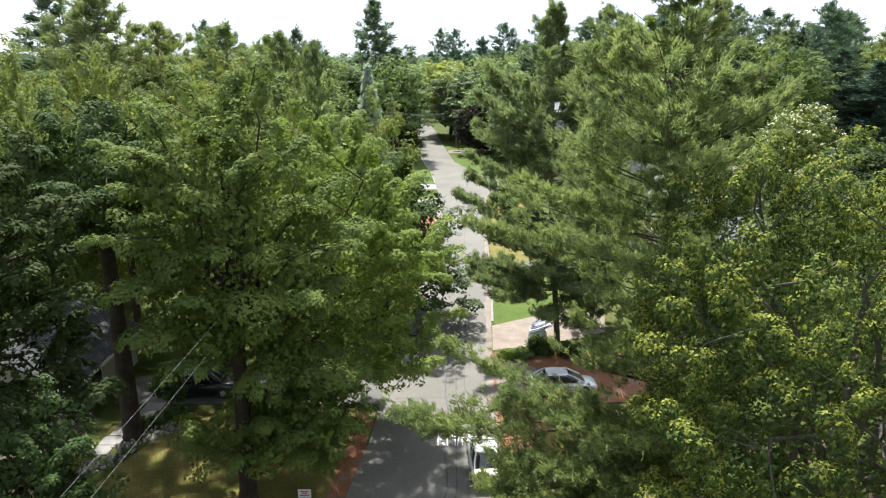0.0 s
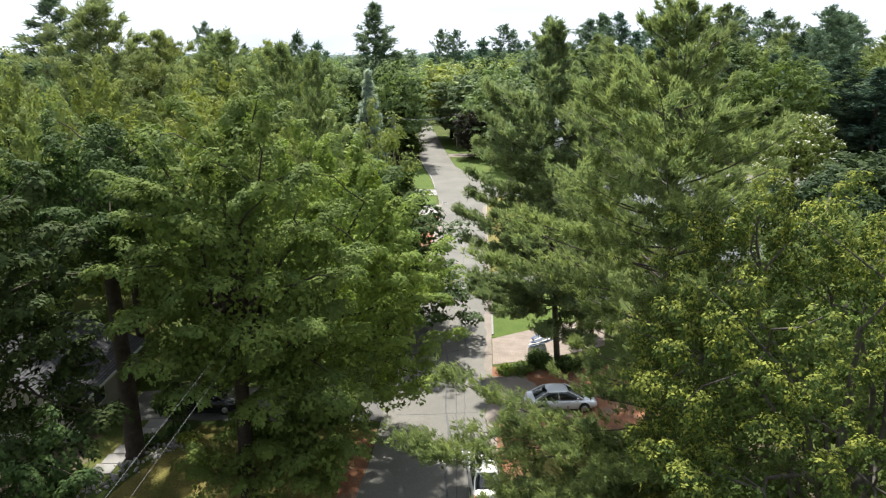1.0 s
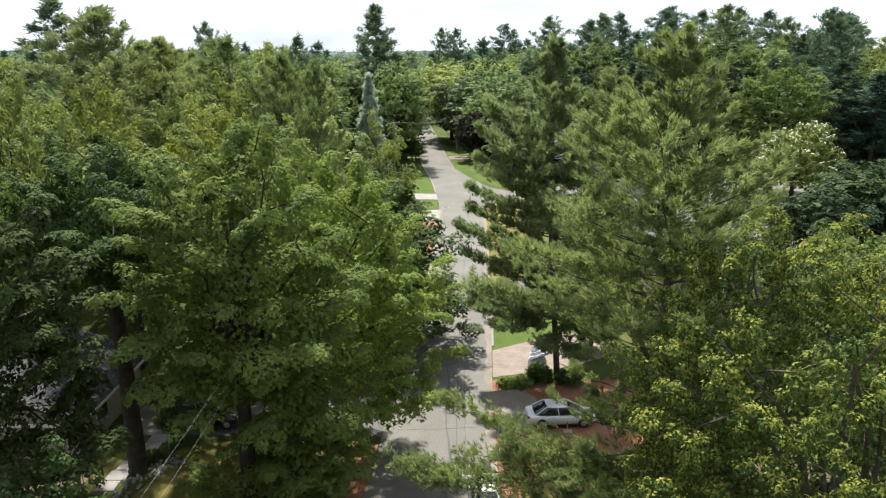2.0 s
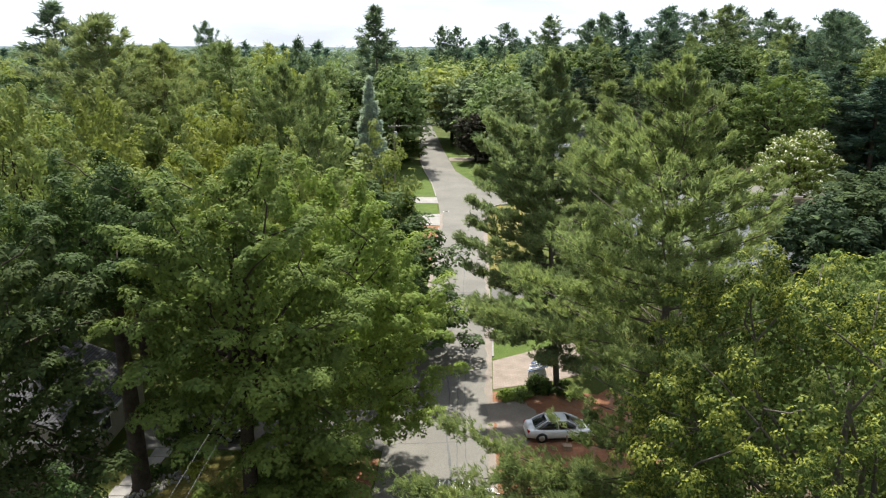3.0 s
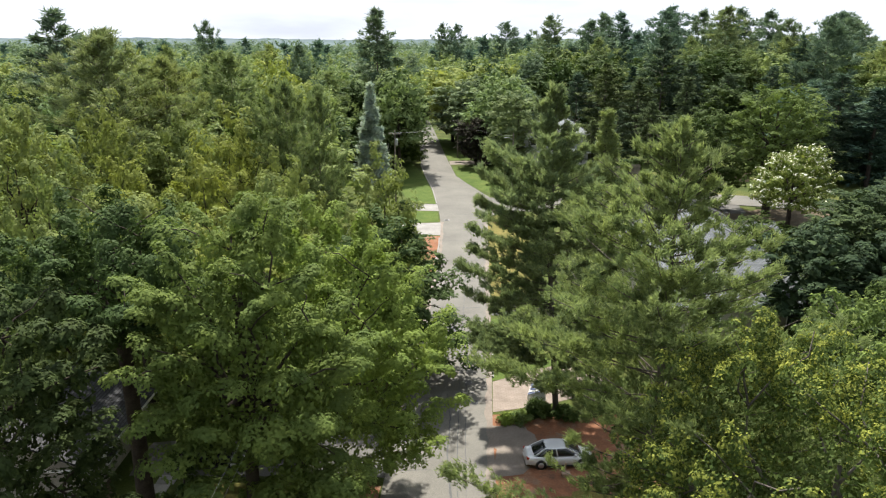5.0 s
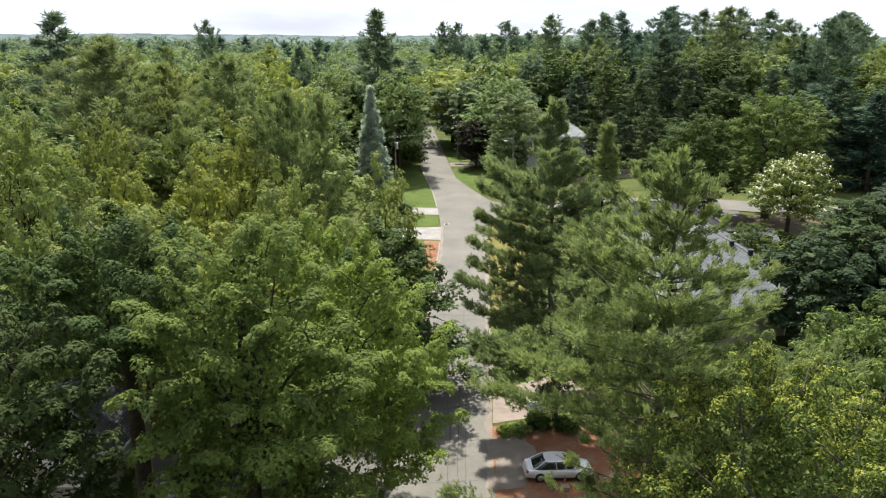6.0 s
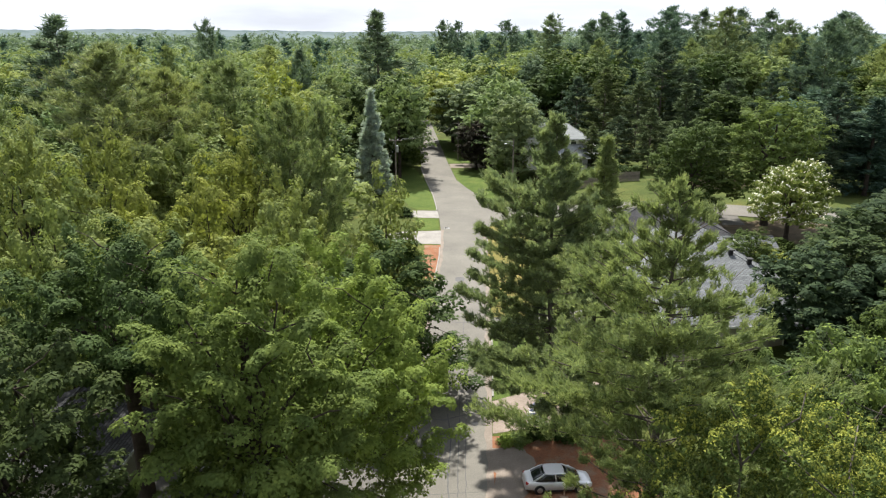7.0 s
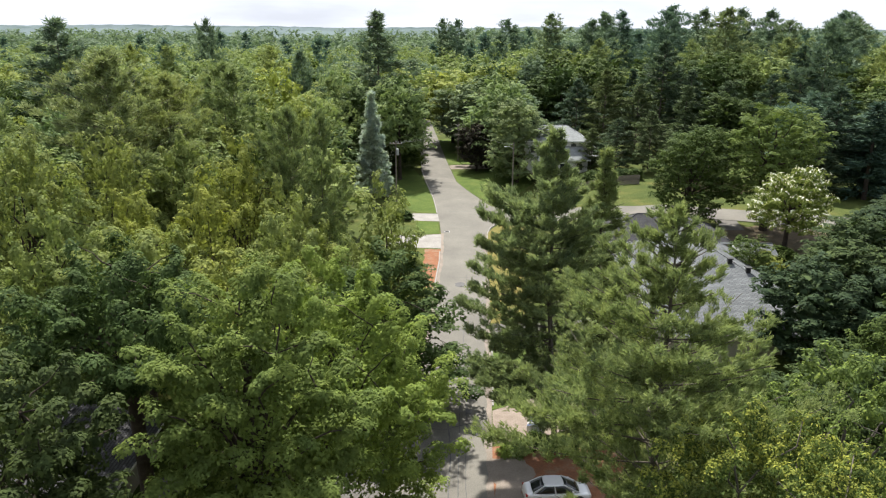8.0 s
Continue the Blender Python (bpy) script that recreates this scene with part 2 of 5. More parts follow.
M["galvanised"] = plain("galvanised", (0.42, 0.43, 0.43), 0.5, 0.5, 0.7)
M["wire"] = plain("wire", (0.22, 0.22, 0.21), 0.5, 0.4, 0.3)
M["hydrant_yellow"] = plain("hydrant_yellow", (0.62, 0.42, 0.04), 0.5, 0.4)
M["shingle_grey"] = courses("shingle_grey", (0.112, 0.12, 0.124), (0.165, 0.174, 0.178), (0.056, 0.06, 0.062), 0.42, 0.2, 0.025)
M["shingle_dark"] = courses("shingle_dark", (0.05, 0.05, 0.053), (0.08, 0.08, 0.084), (0.03, 0.03, 0.03), 0.42, 0.2, 0.025)
M["shingle_pale"] = courses("shingle_pale", (0.22, 0.235, 0.23), (0.28, 0.295, 0.29), (0.15, 0.16, 0.16), 0.42, 0.2, 0.02)
M["siding"] = courses("siding", (0.7, 0.7, 0.67), (0.74, 0.74, 0.7), (0.45, 0.45, 0.43), 40.0, 0.2, 0.012, 0.7)
M["beige_wall"] = two_scale("beige_wall", [(0.3, (0.3, 0.275, 0.225)), (0.7, (0.38, 0.355, 0.3))], GRAIN, 0.7, 15, 0.85, 0.2, 0.2, 0.01)
M["trim_white"] = plain("trim_white", (0.74, 0.74, 0.72), 0.5, 0.4)
M["pane"] = plain("pane", (0.03, 0.035, 0.04), 0.06, 0.6, 0.0, 0.0, 0.0)
M["blue_tarp"] = plain("blue_tarp", (0.05, 0.07, 0.14), 0.45, 0.4, 0, 0, 0.3)
M["white_tarp"] = plain("white_tarp", (0.66, 0.66, 0.63), 0.5, 0.4, 0, 0, 0.15)
M["paving"] = courses("paving", (0.215, 0.176, 0.145), (0.25, 0.207, 0.172), (0.175, 0.145, 0.12), 0.42, 0.21, 0.02, 0.9, bump=0.3)
M["rock"] = two_scale("rock", [(0.3, (0.20, 0.19, 0.18)), (0.7, (0.36, 0.34, 0.31))], GRAIN, 2.0, 18, 0.9, 0.2, 0.3, 0.02)
M["sign_white"] = plain("sign_white", (0.75, 0.75, 0.74), 0.5, 0.4)
M["sign_red"] = plain("sign_red", (0.5, 0.08, 0.05), 0.5, 0.4)


def arrays_mesh(name, verts, faces):
    """A mesh from an (n,3) array of corners and an (m,k) array of faces."""
    me = bpy.data.meshes.new(name)
    k = faces.shape[1]
    me.vertices.add(len(verts))
    me.vertices.foreach_set("co", np.asarray(verts, np.float32).ravel())
    me.loops.add(faces.size)
    me.loops.foreach_set("vertex_index", np.asarray(faces, np.int32).ravel())
    me.polygons.add(len(faces))
    me.polygons.foreach_set("loop_start", np.arange(0, faces.size, k, dtype=np.int32))
    me.polygons.foreach_set("loop_total", np.full(len(faces), k, np.int32))
    me.update(calc_edges=True)
    return me


def part(name, data, material, parent=None, label=""):
    """Links a bmesh or a mesh as one object, under a thing or a part if parent is given."""
    if isinstance(data, bmesh.types.BMesh):
        me = bpy.data.meshes.new(name)
        data.to_mesh(me)
        data.free()
    else:
        me = data
    if material is not None and not me.materials:
        me.materials.append(M[material] if isinstance(material, str) else material)
    ob = new(name, me)
    ob.parent = parent
    return tagged(ob, label)


def thing(name, m, label, category, group="", kind=""):
    ob = new(name)
    ob.empty_display_size = 0.3
    ob.matrix_world = m
    return tagged(ob, label, category, group, kind)


def unit(v):
    return v / np.maximum(np.linalg.norm(v, axis=-1, keepdims=True), 1e-9)


# ---- trees
def tube(path, radii, sides=6):
    """Corners and quads of a tapered tube along a path."""
    path, radii = np.asarray(path, float), np.asarray(radii, float)
    d = unit(np.gradient(path, axis=0))
    ref = np.where(np.abs(d[:, 2:3]) > 0.9, np.array([[1.0, 0, 0]]), np.array([[0, 0, 1.0]]))
    u = unit(np.cross(d, ref))
    w = np.cross(d, u)
    a = np.arange(sides) / sides * 2 * math.pi
    ring = u[:, None, :] * np.cos(a)[None, :, None] + w[:, None, :] * np.sin(a)[None, :, None]
    v = (path[:, None, :] + ring * radii[:, None, None]).reshape(-1, 3)
    f = []
    for i in range(len(path) - 1):
        for k in range(sides):
            j = (k + 1) % sides
            f.append((i * sides + k, i * sides + j, (i + 1) * sides + j, (i + 1) * sides + k))
    return v, np.array(f)


def joined(pieces):
    vs, fs, base = [], [], 0
    for v, f in pieces:
        vs.append(v)
        fs.append(f + base)
        base += len(v)
    return np.vstack(vs), np.vstack(fs)


def limb(a, b, r0, r1, rng, sag=0.0, steps=5, wild=0.06):
    a, b = np.asarray(a, float), np.asarray(b, float)
    t = np.linspace(0, 1, steps)[:, None]
    ln = np.linalg.norm(b - a)
    p = a + (b - a) * t
    p[:, 2:3] += sag * ln * np.sin(t * math.pi)
    p[1:-1] += rng.normal(0, wild * ln, (steps - 2, 3)) * np.array([1, 1, 0.5])
    return tube(p, np.linspace(r0, r1, steps), 5 if r0 < 0.15 else 7)


def leaves(pos, normal, along, size, rng, wide=0.62):
    """Small pointed leaves at pos, facing normal, long axis along."""
    n = len(pos)
    normal = unit(normal)
    along = unit(along - normal * np.sum(along * normal, axis=1, keepdims=True))
    side = np.cross(normal, along)
    s = (size * rng.uniform(0.7, 1.35, n))[:, None]
    skew = rng.uniform(-0.25, 0.25, (n, 1))
    v = np.empty((n, 3, 3))
    v[:, 0] = pos - side * s * wide * 0.55 + along * s * (0.25 + skew)
    v[:, 1] = pos + side * s * wide * 0.55 + along * s * (0.25 - skew)
    v[:, 2] = pos + along * s * 1.15
    return v.reshape(-1, 3), np.arange(n * 3).reshape(-1, 3)


def canopy(seed, height, radius, base, spacing=1.6, tufts=14, per=22, tuft_r=0.4, leaf=0.2, droop=0.5, rise=0.5, lobes=12, lean=(0, 0), trunk_r=0.35, wide=0.8, core=2500, core_leaf=0.5, twigs=30, limbs=99, foot=1.0, shag=0.08, ball=0.5, young=0.0, bough=1.0, gap=0.0, flatten=1.4, lobe_r=(0.3, 0.5)):
    """Wood and leaves of a broadleaf tree. The crown is a heap of lobes; boughs sweep out of it at even distances; each bough carries tufts, and each tuft is a small umbrella of leaves. Returns (corners, faces) for wood and leaves, and for young leaves at the tufts' hearts if young > 0."""
    rng = np.random.default_rng(seed)
    ch = height - base
    br0 = spacing * 0.74 * bough
    mid = np.array([lean[0], lean[1], base + ch * 0.46])
    main = np.array([radius * 0.74, radius * 0.74, ch * 0.43])
    cs, ax = [mid], [main]
    for k in range(lobes):
        ph = k * 2.39996 + rng.uniform(-0.4, 0.4)
        cz = min(-0.75 + 1.7 * (k + 0.5) / lobes, 0.9)
        cr = math.sqrt(max(0.05, 1 - cz * cz))
        cr = max(cr, 0.85) if cz < 0 else cr
        cs.append(mid + main * np.array([math.cos(ph) * cr, math.sin(ph) * cr, cz]) * rng.uniform(0.72, 0.98))
        r = rng.uniform(*lobe_r)
        ax.append(np.array([radius, radius, min(ch * 0.5, radius)]) * r)
    cs, ax = np.array(cs), np.array(ax)
    area = np.prod(ax, axis=1) ** (2 / 3)
    many = int(26 * area.sum() / spacing ** 2) + 60
    pick = rng.choice(len(cs), many, p=area / area.sum())
    d = unit(rng.normal(0, 1, (many, 3)))
    d[:, 2] = np.where(d[:, 2] < -0.45, -d[:, 2], d[:, 2])
    p = cs[pick] + d * ax[pick] * (1 + rng.normal(-0.02, shag, (many, 1)))
    d = unit(d / ax[pick] * ax[pick].mean(axis=1, keepdims=True))
    inside = np.zeros(many, bool)
    for c, a in zip(cs, ax):
        inside |= np.sum(((p - c) / a) ** 2, axis=1) < 0.72
    p, d = p[~inside], d[~inside]
    kept, flat_p = [], p * np.array([1, 1, flatten])
    for i in range(len(p)):
        if not kept or np.min(np.sum((flat_p[kept] - flat_p[i]) ** 2, axis=1)) > spacing ** 2:
            kept.append(i)
    p, d = p[kept], d[kept]
    if gap:
        keep = rng.uniform(0, 1, len(p)) > gap
        p, d = p[keep], d[keep]
    hi, lo = p[:, 2].max() + br0 * 0.65, p[:, 2].min() - br0 * 0.3
    p[:, 2] = base + (p[:, 2] - lo) * ch / (hi - lo)
    u = np.clip((p[:, 2:3] - base) / ch, 0, 1)
    p[:, :2] = np.array(lean) + (p[:, :2] - np.array(lean)) * (foot + (1 - foot) * smooth(u / 0.45))
    nb = len(p)
    br = br0 * rng.uniform(0.7, 1.25, nb)
    # the bough's own axes: along (outwards and up), across (level), over
    out = unit(d * np.array([1, 1, 0.0]) + rng.normal(0, 0.3, d.shape) * np.array([1, 1, 0]) + np.array([1e-4, 0, 0]))
    fd = unit(out * (1.05 - 0.75 * np.clip(d[:, 2:3], 0, 1)) + np.array([0, 0, 1.0]) * (rise * (0.25 + u) + 0.55 * np.clip(d[:, 2:3], -0.3, 1)) + rng.normal(0, 0.12, d.shape))
    e1 = unit(np.cross(np.array([0, 0, 1.0]), out))
    e2 = unit(np.cross(fd, e1))
    e2 = np.where(np.sum(e2 * (np.array([0, 0, 1.0]) + 0.4 * out), axis=1, keepdims=True) < 0, -e2, e2)
    # tufts stand over the bough's upper face, a leaf-shaped, hooded shelf
    a = 1 - 1.7 * rng.uniform(0, 1, (nb, tufts)) ** 0.85
    b = rng.uniform(-1, 1, (nb, tufts)) * np.sqrt(np.clip(1.02 - a * a, 0, 1))
    c = np.sqrt(np.clip(1.02 - a * a - b * b, 0, 1)) * rng.uniform(0.8, 1.08, (nb, tufts))
    tp = p[:, None, :] + (fd[:, None, :] * a[..., None] + e1[:, None, :] * (b * 0.78)[..., None] + e2[:, None, :] * (c * ball)[..., None]) * br[:, None, None]
    ta = unit(np.array([0, 0, 0.55]) + e2[:, None, :] * (c * 0.5)[..., None] + fd[:, None, :] * (a * 0.6)[..., None] + e1[:, None, :] * (b * 0.7)[..., None] + rng.normal(0, 0.14, (nb, tufts, 3)))
    tp, ta = tp.reshape(-1, 3), ta.reshape(-1, 3)
    n = len(tp)
    tr = tuft_r * rng.uniform(0.65, 1.25, n)
    t1 = unit(np.cross(ta, rng.normal(0, 1, ta.shape)))
    t2 = np.cross(ta, t1)
    q = np.sqrt((np.arange(per) + rng.uniform(0.1, 0.9, (n, per))) / per)
    an = rng.uniform(0, 2 * math.pi, (n, per))
    lat = t1[:, None, :] * np.cos(an)[..., None] + t2[:, None, :] * np.sin(an)[..., None]
    ax3 = ta[:, None, :]
    pos = tp[:, None, :] + (lat * (q * 0.85)[..., None] - ax3 * (droop * q ** 2)[..., None] + rng.normal(0, 0.09, (n, per, 3))) * tr[:, None, None]
    nor = ax3 + lat * (droop * 1.7 * q)[..., None] + rng.normal(0, 0.06, (n, per, 3))
    alo = lat - ax3 * (droop * 1.6 * q)[..., None] - np.array([0, 0, 0.25 * droop]) + rng.normal(0, 0.2, (n, per, 3))
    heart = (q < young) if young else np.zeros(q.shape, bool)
    pos, nor, alo, heart = pos.reshape(-1, 3), nor.reshape(-1, 3), alo.reshape(-1, 3), heart.ravel()
    green = leaves(pos[~heart], nor[~heart], alo[~heart], leaf, rng, wide)
    # oversized leaves deep in the crown, added to block light through gaps
    k = rng.choice(len(cs), core, p=area / area.sum())
    cd = unit(rng.normal(0, 1, (core, 3)))
    ip = cs[k] + cd * ax[k] * rng.uniform(0.5, 0.72, (core, 1))
    ip[:, 2] = base + np.clip(ip[:, 2] - lo, 0, None) * ch / (hi - lo)
    v = np.clip((ip[:, 2:3] - base) / ch, 0, 1)
    ip[:, :2] = np.array(lean) + (ip[:, :2] - np.array(lean)) * (foot + (1 - foot) * smooth(v / 0.45))
    green = joined([green, leaves(ip, cd + rng.normal(0, 0.4, (core, 3)), rng.normal(0, 1, (core, 3)), core_leaf, rng, 0.95)])
    # wood
    fork = np.array([lean[0] * 0.3, lean[1] * 0.3, base * 0.9 + ch * 0.12])
    wood = [tube([(0, 0, -0.3), (0, 0, 0.25), (lean[0] * 0.06, lean[1] * 0.06, fork[2] * 0.5), fork, mid + (0, 0, ch * 0.22)], [trunk_r * 1.5, trunk_r * 1.1, trunk_r * 0.9, trunk_r * 0.75, trunk_r * 0.22], 9)]
    for q in cs[1:limbs + 1]:
        s = fork + (mid - fork) * rng.uniform(0.0, 0.75)
        wood.append(limb(s, q, trunk_r * 0.42, trunk_r * 0.1, rng, 0.07))
    for i in rng.choice(nb, min(twigs, nb), replace=False):
        q = cs[1 + np.argmin(np.sum((cs[1:] - p[i]) ** 2, axis=1))]
        wood.append(limb(q, p[i] + fd[i] * br[i] * 0.5, trunk_r * 0.12, 0.02, rng, 0.03, 4))
    if not young:
        return joined(wood), green
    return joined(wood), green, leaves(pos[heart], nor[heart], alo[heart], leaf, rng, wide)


def conifer(seed, height, base, reach, whorl, arms, tufts, blades, needle, wide, rise=0.12, tip_up=0.18, taper=0.75, ragged=0.35, trunk_r=0.3, flat=0.28, side=0.32, extra=(), branches=True, thick=0.05, puff=0.12, shape=None, bend=None, cone=0.0, fan=0.5):
    """Wood and needles of a conifer: whorls of boughs, on each of them tufts of needles."""
    rng = np.random.default_rng(seed)
    lean = rng.normal(0, 0.15, 2) if bend is None else np.array(bend, float)
    zs = base + (height - 0.3 - base) * (1 - (1 - np.linspace(0, 1, int((height - base) / whorl * 1.2))) ** 1.25)
    wood = [tube([(0, 0, -0.3), (0, 0, 0.3), (lean[0], lean[1], height * 0.5), (lean[0], lean[1], height)], [trunk_r * 1.4, trunk_r, trunk_r * 0.62, 0.02], 8)]
    P, D = [], []
    jobs = []
    for z in zs:
        u = (z - base) / (height - base)
        for k in range(arms):
            full = (1 - u) ** taper * (0.55 + 0.45 * min(1.0, u * 5 + 0.25))
            if cone:
                full = min(1.0, (height - z) / cone) ** 0.9 * (0.6 + 0.4 * min(1.0, u * 5 + 0.25))
            ln = max(0.35, reach * full * (1 + rng.uniform(-ragged, ragged * 0.7)))
            ph = rng.uniform(0, 2 * math.pi)
            if shape is not None:
                ln = max(0.35, ln * shape(ph, z))
            jobs.append((z + rng.uniform(-0.3, 0.3) * whorl, ph, ln, rise + 0.5 * u * u + rng.uniform(-0.06, 0.06), u, side, tufts * (ln / reach) * 1.05))
    jobs += [(z, radians(ph), ln, sl, max(0.0, (z - base) / (height - base)), sd, min(tufts, 130) * ln * sd * 2.2) for z, ph, ln, sl, sd in extra]
    for z, ph, ln, slope, u, side_k, many_k in jobs:
        w = min(1, max(0, z) / height * 2)
        a = np.array([lean[0] * w, lean[1] * w, z])
        out = np.array([math.cos(ph), math.sin(ph), 0.0])
        t = np.linspace(0, 1, 5)[:, None]
        path = a + out * ln * t + np.array([0, 0, 1.0]) * ln * (slope * t + tip_up * t * t)
        if branches:
            wood.append(tube(path, np.linspace(max(0.025, trunk_r * 0.22 * (1 - u * 0.6)), 0.014, 5), 4))
        m = max(3, int(many_k))
        # tufts sit on a few side shoots, so that the bough breaks into plumes
        shoots = max(3, int(m / 11))
        s0 = 1 - 0.78 * rng.uniform(0, 1, shoots) ** 1.25
        o0 = rng.uniform(-1, 1, shoots) * side_k * ln * np.sqrt(np.clip(1.12 - s0, 0.05, 1))
        i = rng.integers(0, shoots, m)
        run = rng.uniform(0, 1, m) ** 0.55
        acr = np.array([-out[1], out[0], 0.0])
        s1 = s0[i] - (1 - run) * 0.10
        off = o0[i] * run
        pp = a + out * (ln * s1)[:, None] + np.array([0, 0, 1.0]) * (ln * (slope * s1 + tip_up * s1 * s1))[:, None]
        pp = pp + rng.normal(0, puff, (m, 3)) * (0.5 + 0.1 * ln) + acr * off[:, None] + np.array([0, 0, 1.0]) * (run * 0.08 * ln ** 0.5 + rng.normal(0, thick, m) * (0.4 + ln * 0.1))[:, None]
        P.append(pp)
        D.append(unit(out[None, :] * 0.7 + acr * (np.sign(off) * 0.55)[:, None] + np.array([0, 0, flat + 0.25 * u]) + rng.normal(0, 0.15, (m, 3))))
    # leader
    m = 6
    P.append(np.stack([np.full(m, lean[0]), np.full(m, lean[1]), np.linspace(height - 0.9, height, m)], 1))
    D.append(unit(np.array([0, 0, 1.0]) + rng.normal(0, 0.35, (m, 3))))
    P, D = np.vstack(P), np.vstack(D)
    n = len(P)
    nd = unit(D[:, None, :] + rng.normal(0, fan, (n, blades, 3)))
    p0 = P[:, None, :] + rng.normal(0, needle * 0.22, (n, blades, 3))
    nd, p0 = nd.reshape(-1, 3), p0.reshape(-1, 3)
    sd = unit(np.cross(nd, rng.normal(0, 1, nd.shape)))
    ln = (needle * rng.uniform(0.7, 1.25, len(nd)))[:, None]
    v = np.empty((len(nd), 3, 3))
    v[:, 0] = p0 - sd * wide * 0.5
    v[:, 1] = p0 + sd * wide * 0.5
    v[:, 2] = p0 + nd * ln
    return joined(wood), (v.reshape(-1, 3), np.arange(len(nd) * 3).reshape(-1, 3))


def tree(name, geo, bark, leaf, label, m, category="tree", group="", crown_label="", young=""):
    t = thing(name, m, label, category, group)
    part("trunk", arrays_mesh("trunk", *geo[0]), bark, t)
    part("crown", arrays_mesh("crown", *geo[1]), leaf, t, crown_label)
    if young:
        part("young_leaves", arrays_mesh("young_leaves", *geo[2]), young, t, "paler young leaves at the shoot tips, sunlight partly painted in")
    return t


def spot(x, y, turn=0.0, s=1.0, sz=None):
    return Matrix.Translation((x, y, float(gz(x, y)))) @ Matrix.Rotation(turn, 4, "Z") @ Matrix.Diagonal((s, s, sz or s, 1))


# ---- ground, road, drives
def grid_sheet(name, xs, ys, zf, material, label, category, lift=0.0):
    xs, ys = np.asarray(xs), np.asarray(ys)
    X, Y = np.meshgrid(xs, ys)
    v = np.stack([X, Y, zf(X, Y) + lift], -1).reshape(-1, 3)
    w = len(xs)
    i = np.arange((len(ys) - 1) * (w - 1))
    a = (i // (w - 1)) * w + i % (w - 1)
    f = np.stack([a, a + 1, a + w + 1, a + w], 1)
    return tagged(part(name, arrays_mesh(name, v, f), material), label, category, kind="structure")


near = np.concatenate([[-4200, -3000, -2200, -1500, -1000, -600, -300, -150, -90], np.arange(-70, 72, 2.0), [90, 150, 300, 600, 1000, 1500, 2200, 3000, 4200]])
deep = np.concatenate([[-1500, -700, -300, -120, -60], np.arange(-30, 200, 2.0), [220, 260, 320, 400, 500, 700, 1000, 1300, 1600, 1900, 2300, 2700, 3100, 3500, 4200]])
grid_sheet("ground", near, deep, gz, "grass", "grassy ground with patchy dry grass and leaf litter", "ground")


def road_left(y):
    return np.interp(y, [-60, 32, 38, 49, 75, 98, 110, 118, 128, 137, 152, 166, 185, 206, 240, 300], [-6, -4.9, -4.2, -3.7, -1.9, -0.7, -0.6, -0.9, -1.5, -2.2, -4.0, -5.4, -6.2, -7.0, -9, -14])


def road_right(y):
    return np.interp(y, [-60, 32, 38, 49, 60, 75, 93, 105, 112, 118, 128, 137, 143, 152, 169, 185, 206, 240, 300], [2.4, 2.9, 3.2, 3.6, 4.2, 5.0, 5.9, 6.3, 6.6, 8.5, 8.6, 6.4, 4.6, 2.4, 1.0, -0.2, -1.6, -4, -9])


def strip(name, y0, y1, lf, rf, step, cols, lift, material, label="", category="", parent=None, kind=""):
    ys = np.arange(y0, y1 + step * 0.5, step)
    t = np.linspace(0, 1, cols)
    X = lf(ys)[:, None] * (1 - t) + rf(ys)[:, None] * t
    Y = np.repeat(ys[:, None], cols, 1)
    v = np.stack([X, Y, gz(X, Y) + lift], -1).reshape(-1, 3)
    i = np.arange((len(ys) - 1) * (cols - 1))
    a = (i // (cols - 1)) * cols + i % (cols - 1)
    f = np.stack([a, a + 1, a + cols + 1, a + cols], 1)
    ob = part(name, arrays_mesh(name, v, f), material, parent, label)
    return tagged(ob, "", category, kind=kind)


road = strip("road", -60, 262, road_left, road_right, 1.0, 5, 0.03, "asphalt", "worn pale grey asphalt street with seams and sandy edges", "road", kind="structure")


def patch(name, corners, lift, material, label, category, wobble=0.15, seed=1, kind="structure"):
    """A flat patch of ground with an uneven edge, through a few corners."""
    rng = np.random.default_rng(seed)
    c = np.array(corners, float)
    pts = []
    for k in range(len(c)):
        a, b = c[k], c[(k + 1) % len(c)]
        n = max(2, int(np.linalg.norm(b - a) / 0.6))
        for i in range(n):
            pts.append(a + (b - a) * i / n + rng.normal(0, wobble, 2) * (1 if wobble else 0))
    bm = bmesh.new()
    vs = [bm.verts.new((x, y, float(gz(x, y)) + lift)) for x, y in pts]
    bm.faces.new(vs)
    bmesh.ops.triangulate(bm, faces=bm.faces[:])
    bmesh.ops.recalc_face_normals(bm, faces=bm.faces[:])
    if sum(f.normal.z for f in bm.faces) < 0:
        bmesh.ops.reverse_faces(bm, faces=bm.faces[:])
    return tagged(part(name, bm, material), label, category, kind=kind)


# side street up the bank to the east
def side_lo(x):
    return np.interp(x, [6, 8.4, 12, 20, 30, 60, 120], [112, 117.5, 119.0, 113.5, 103.5, 94, 86])


def side_hi(x):
    return np.interp(x, [6, 8.4, 12, 20, 30, 60, 120], [137, 130, 126.5, 121, 110.5, 101.5, 94])


xs_side = np.arange(7.0, 120, 1.5)
ts_side = np.linspace(0, 1, 7)
SX = np.repeat(xs_side[:, None], 7, 1)
SY = side_lo(xs_side)[:, None] * (1 - ts_side) + side_hi(xs_side)[:, None] * ts_side
sv = np.stack([SX, SY, gz(SX, SY) + 0.09], -1).reshape(-1, 3)
si = np.arange((len(xs_side) - 1) * 6)
sa = (si // 6) * 7 + si % 6
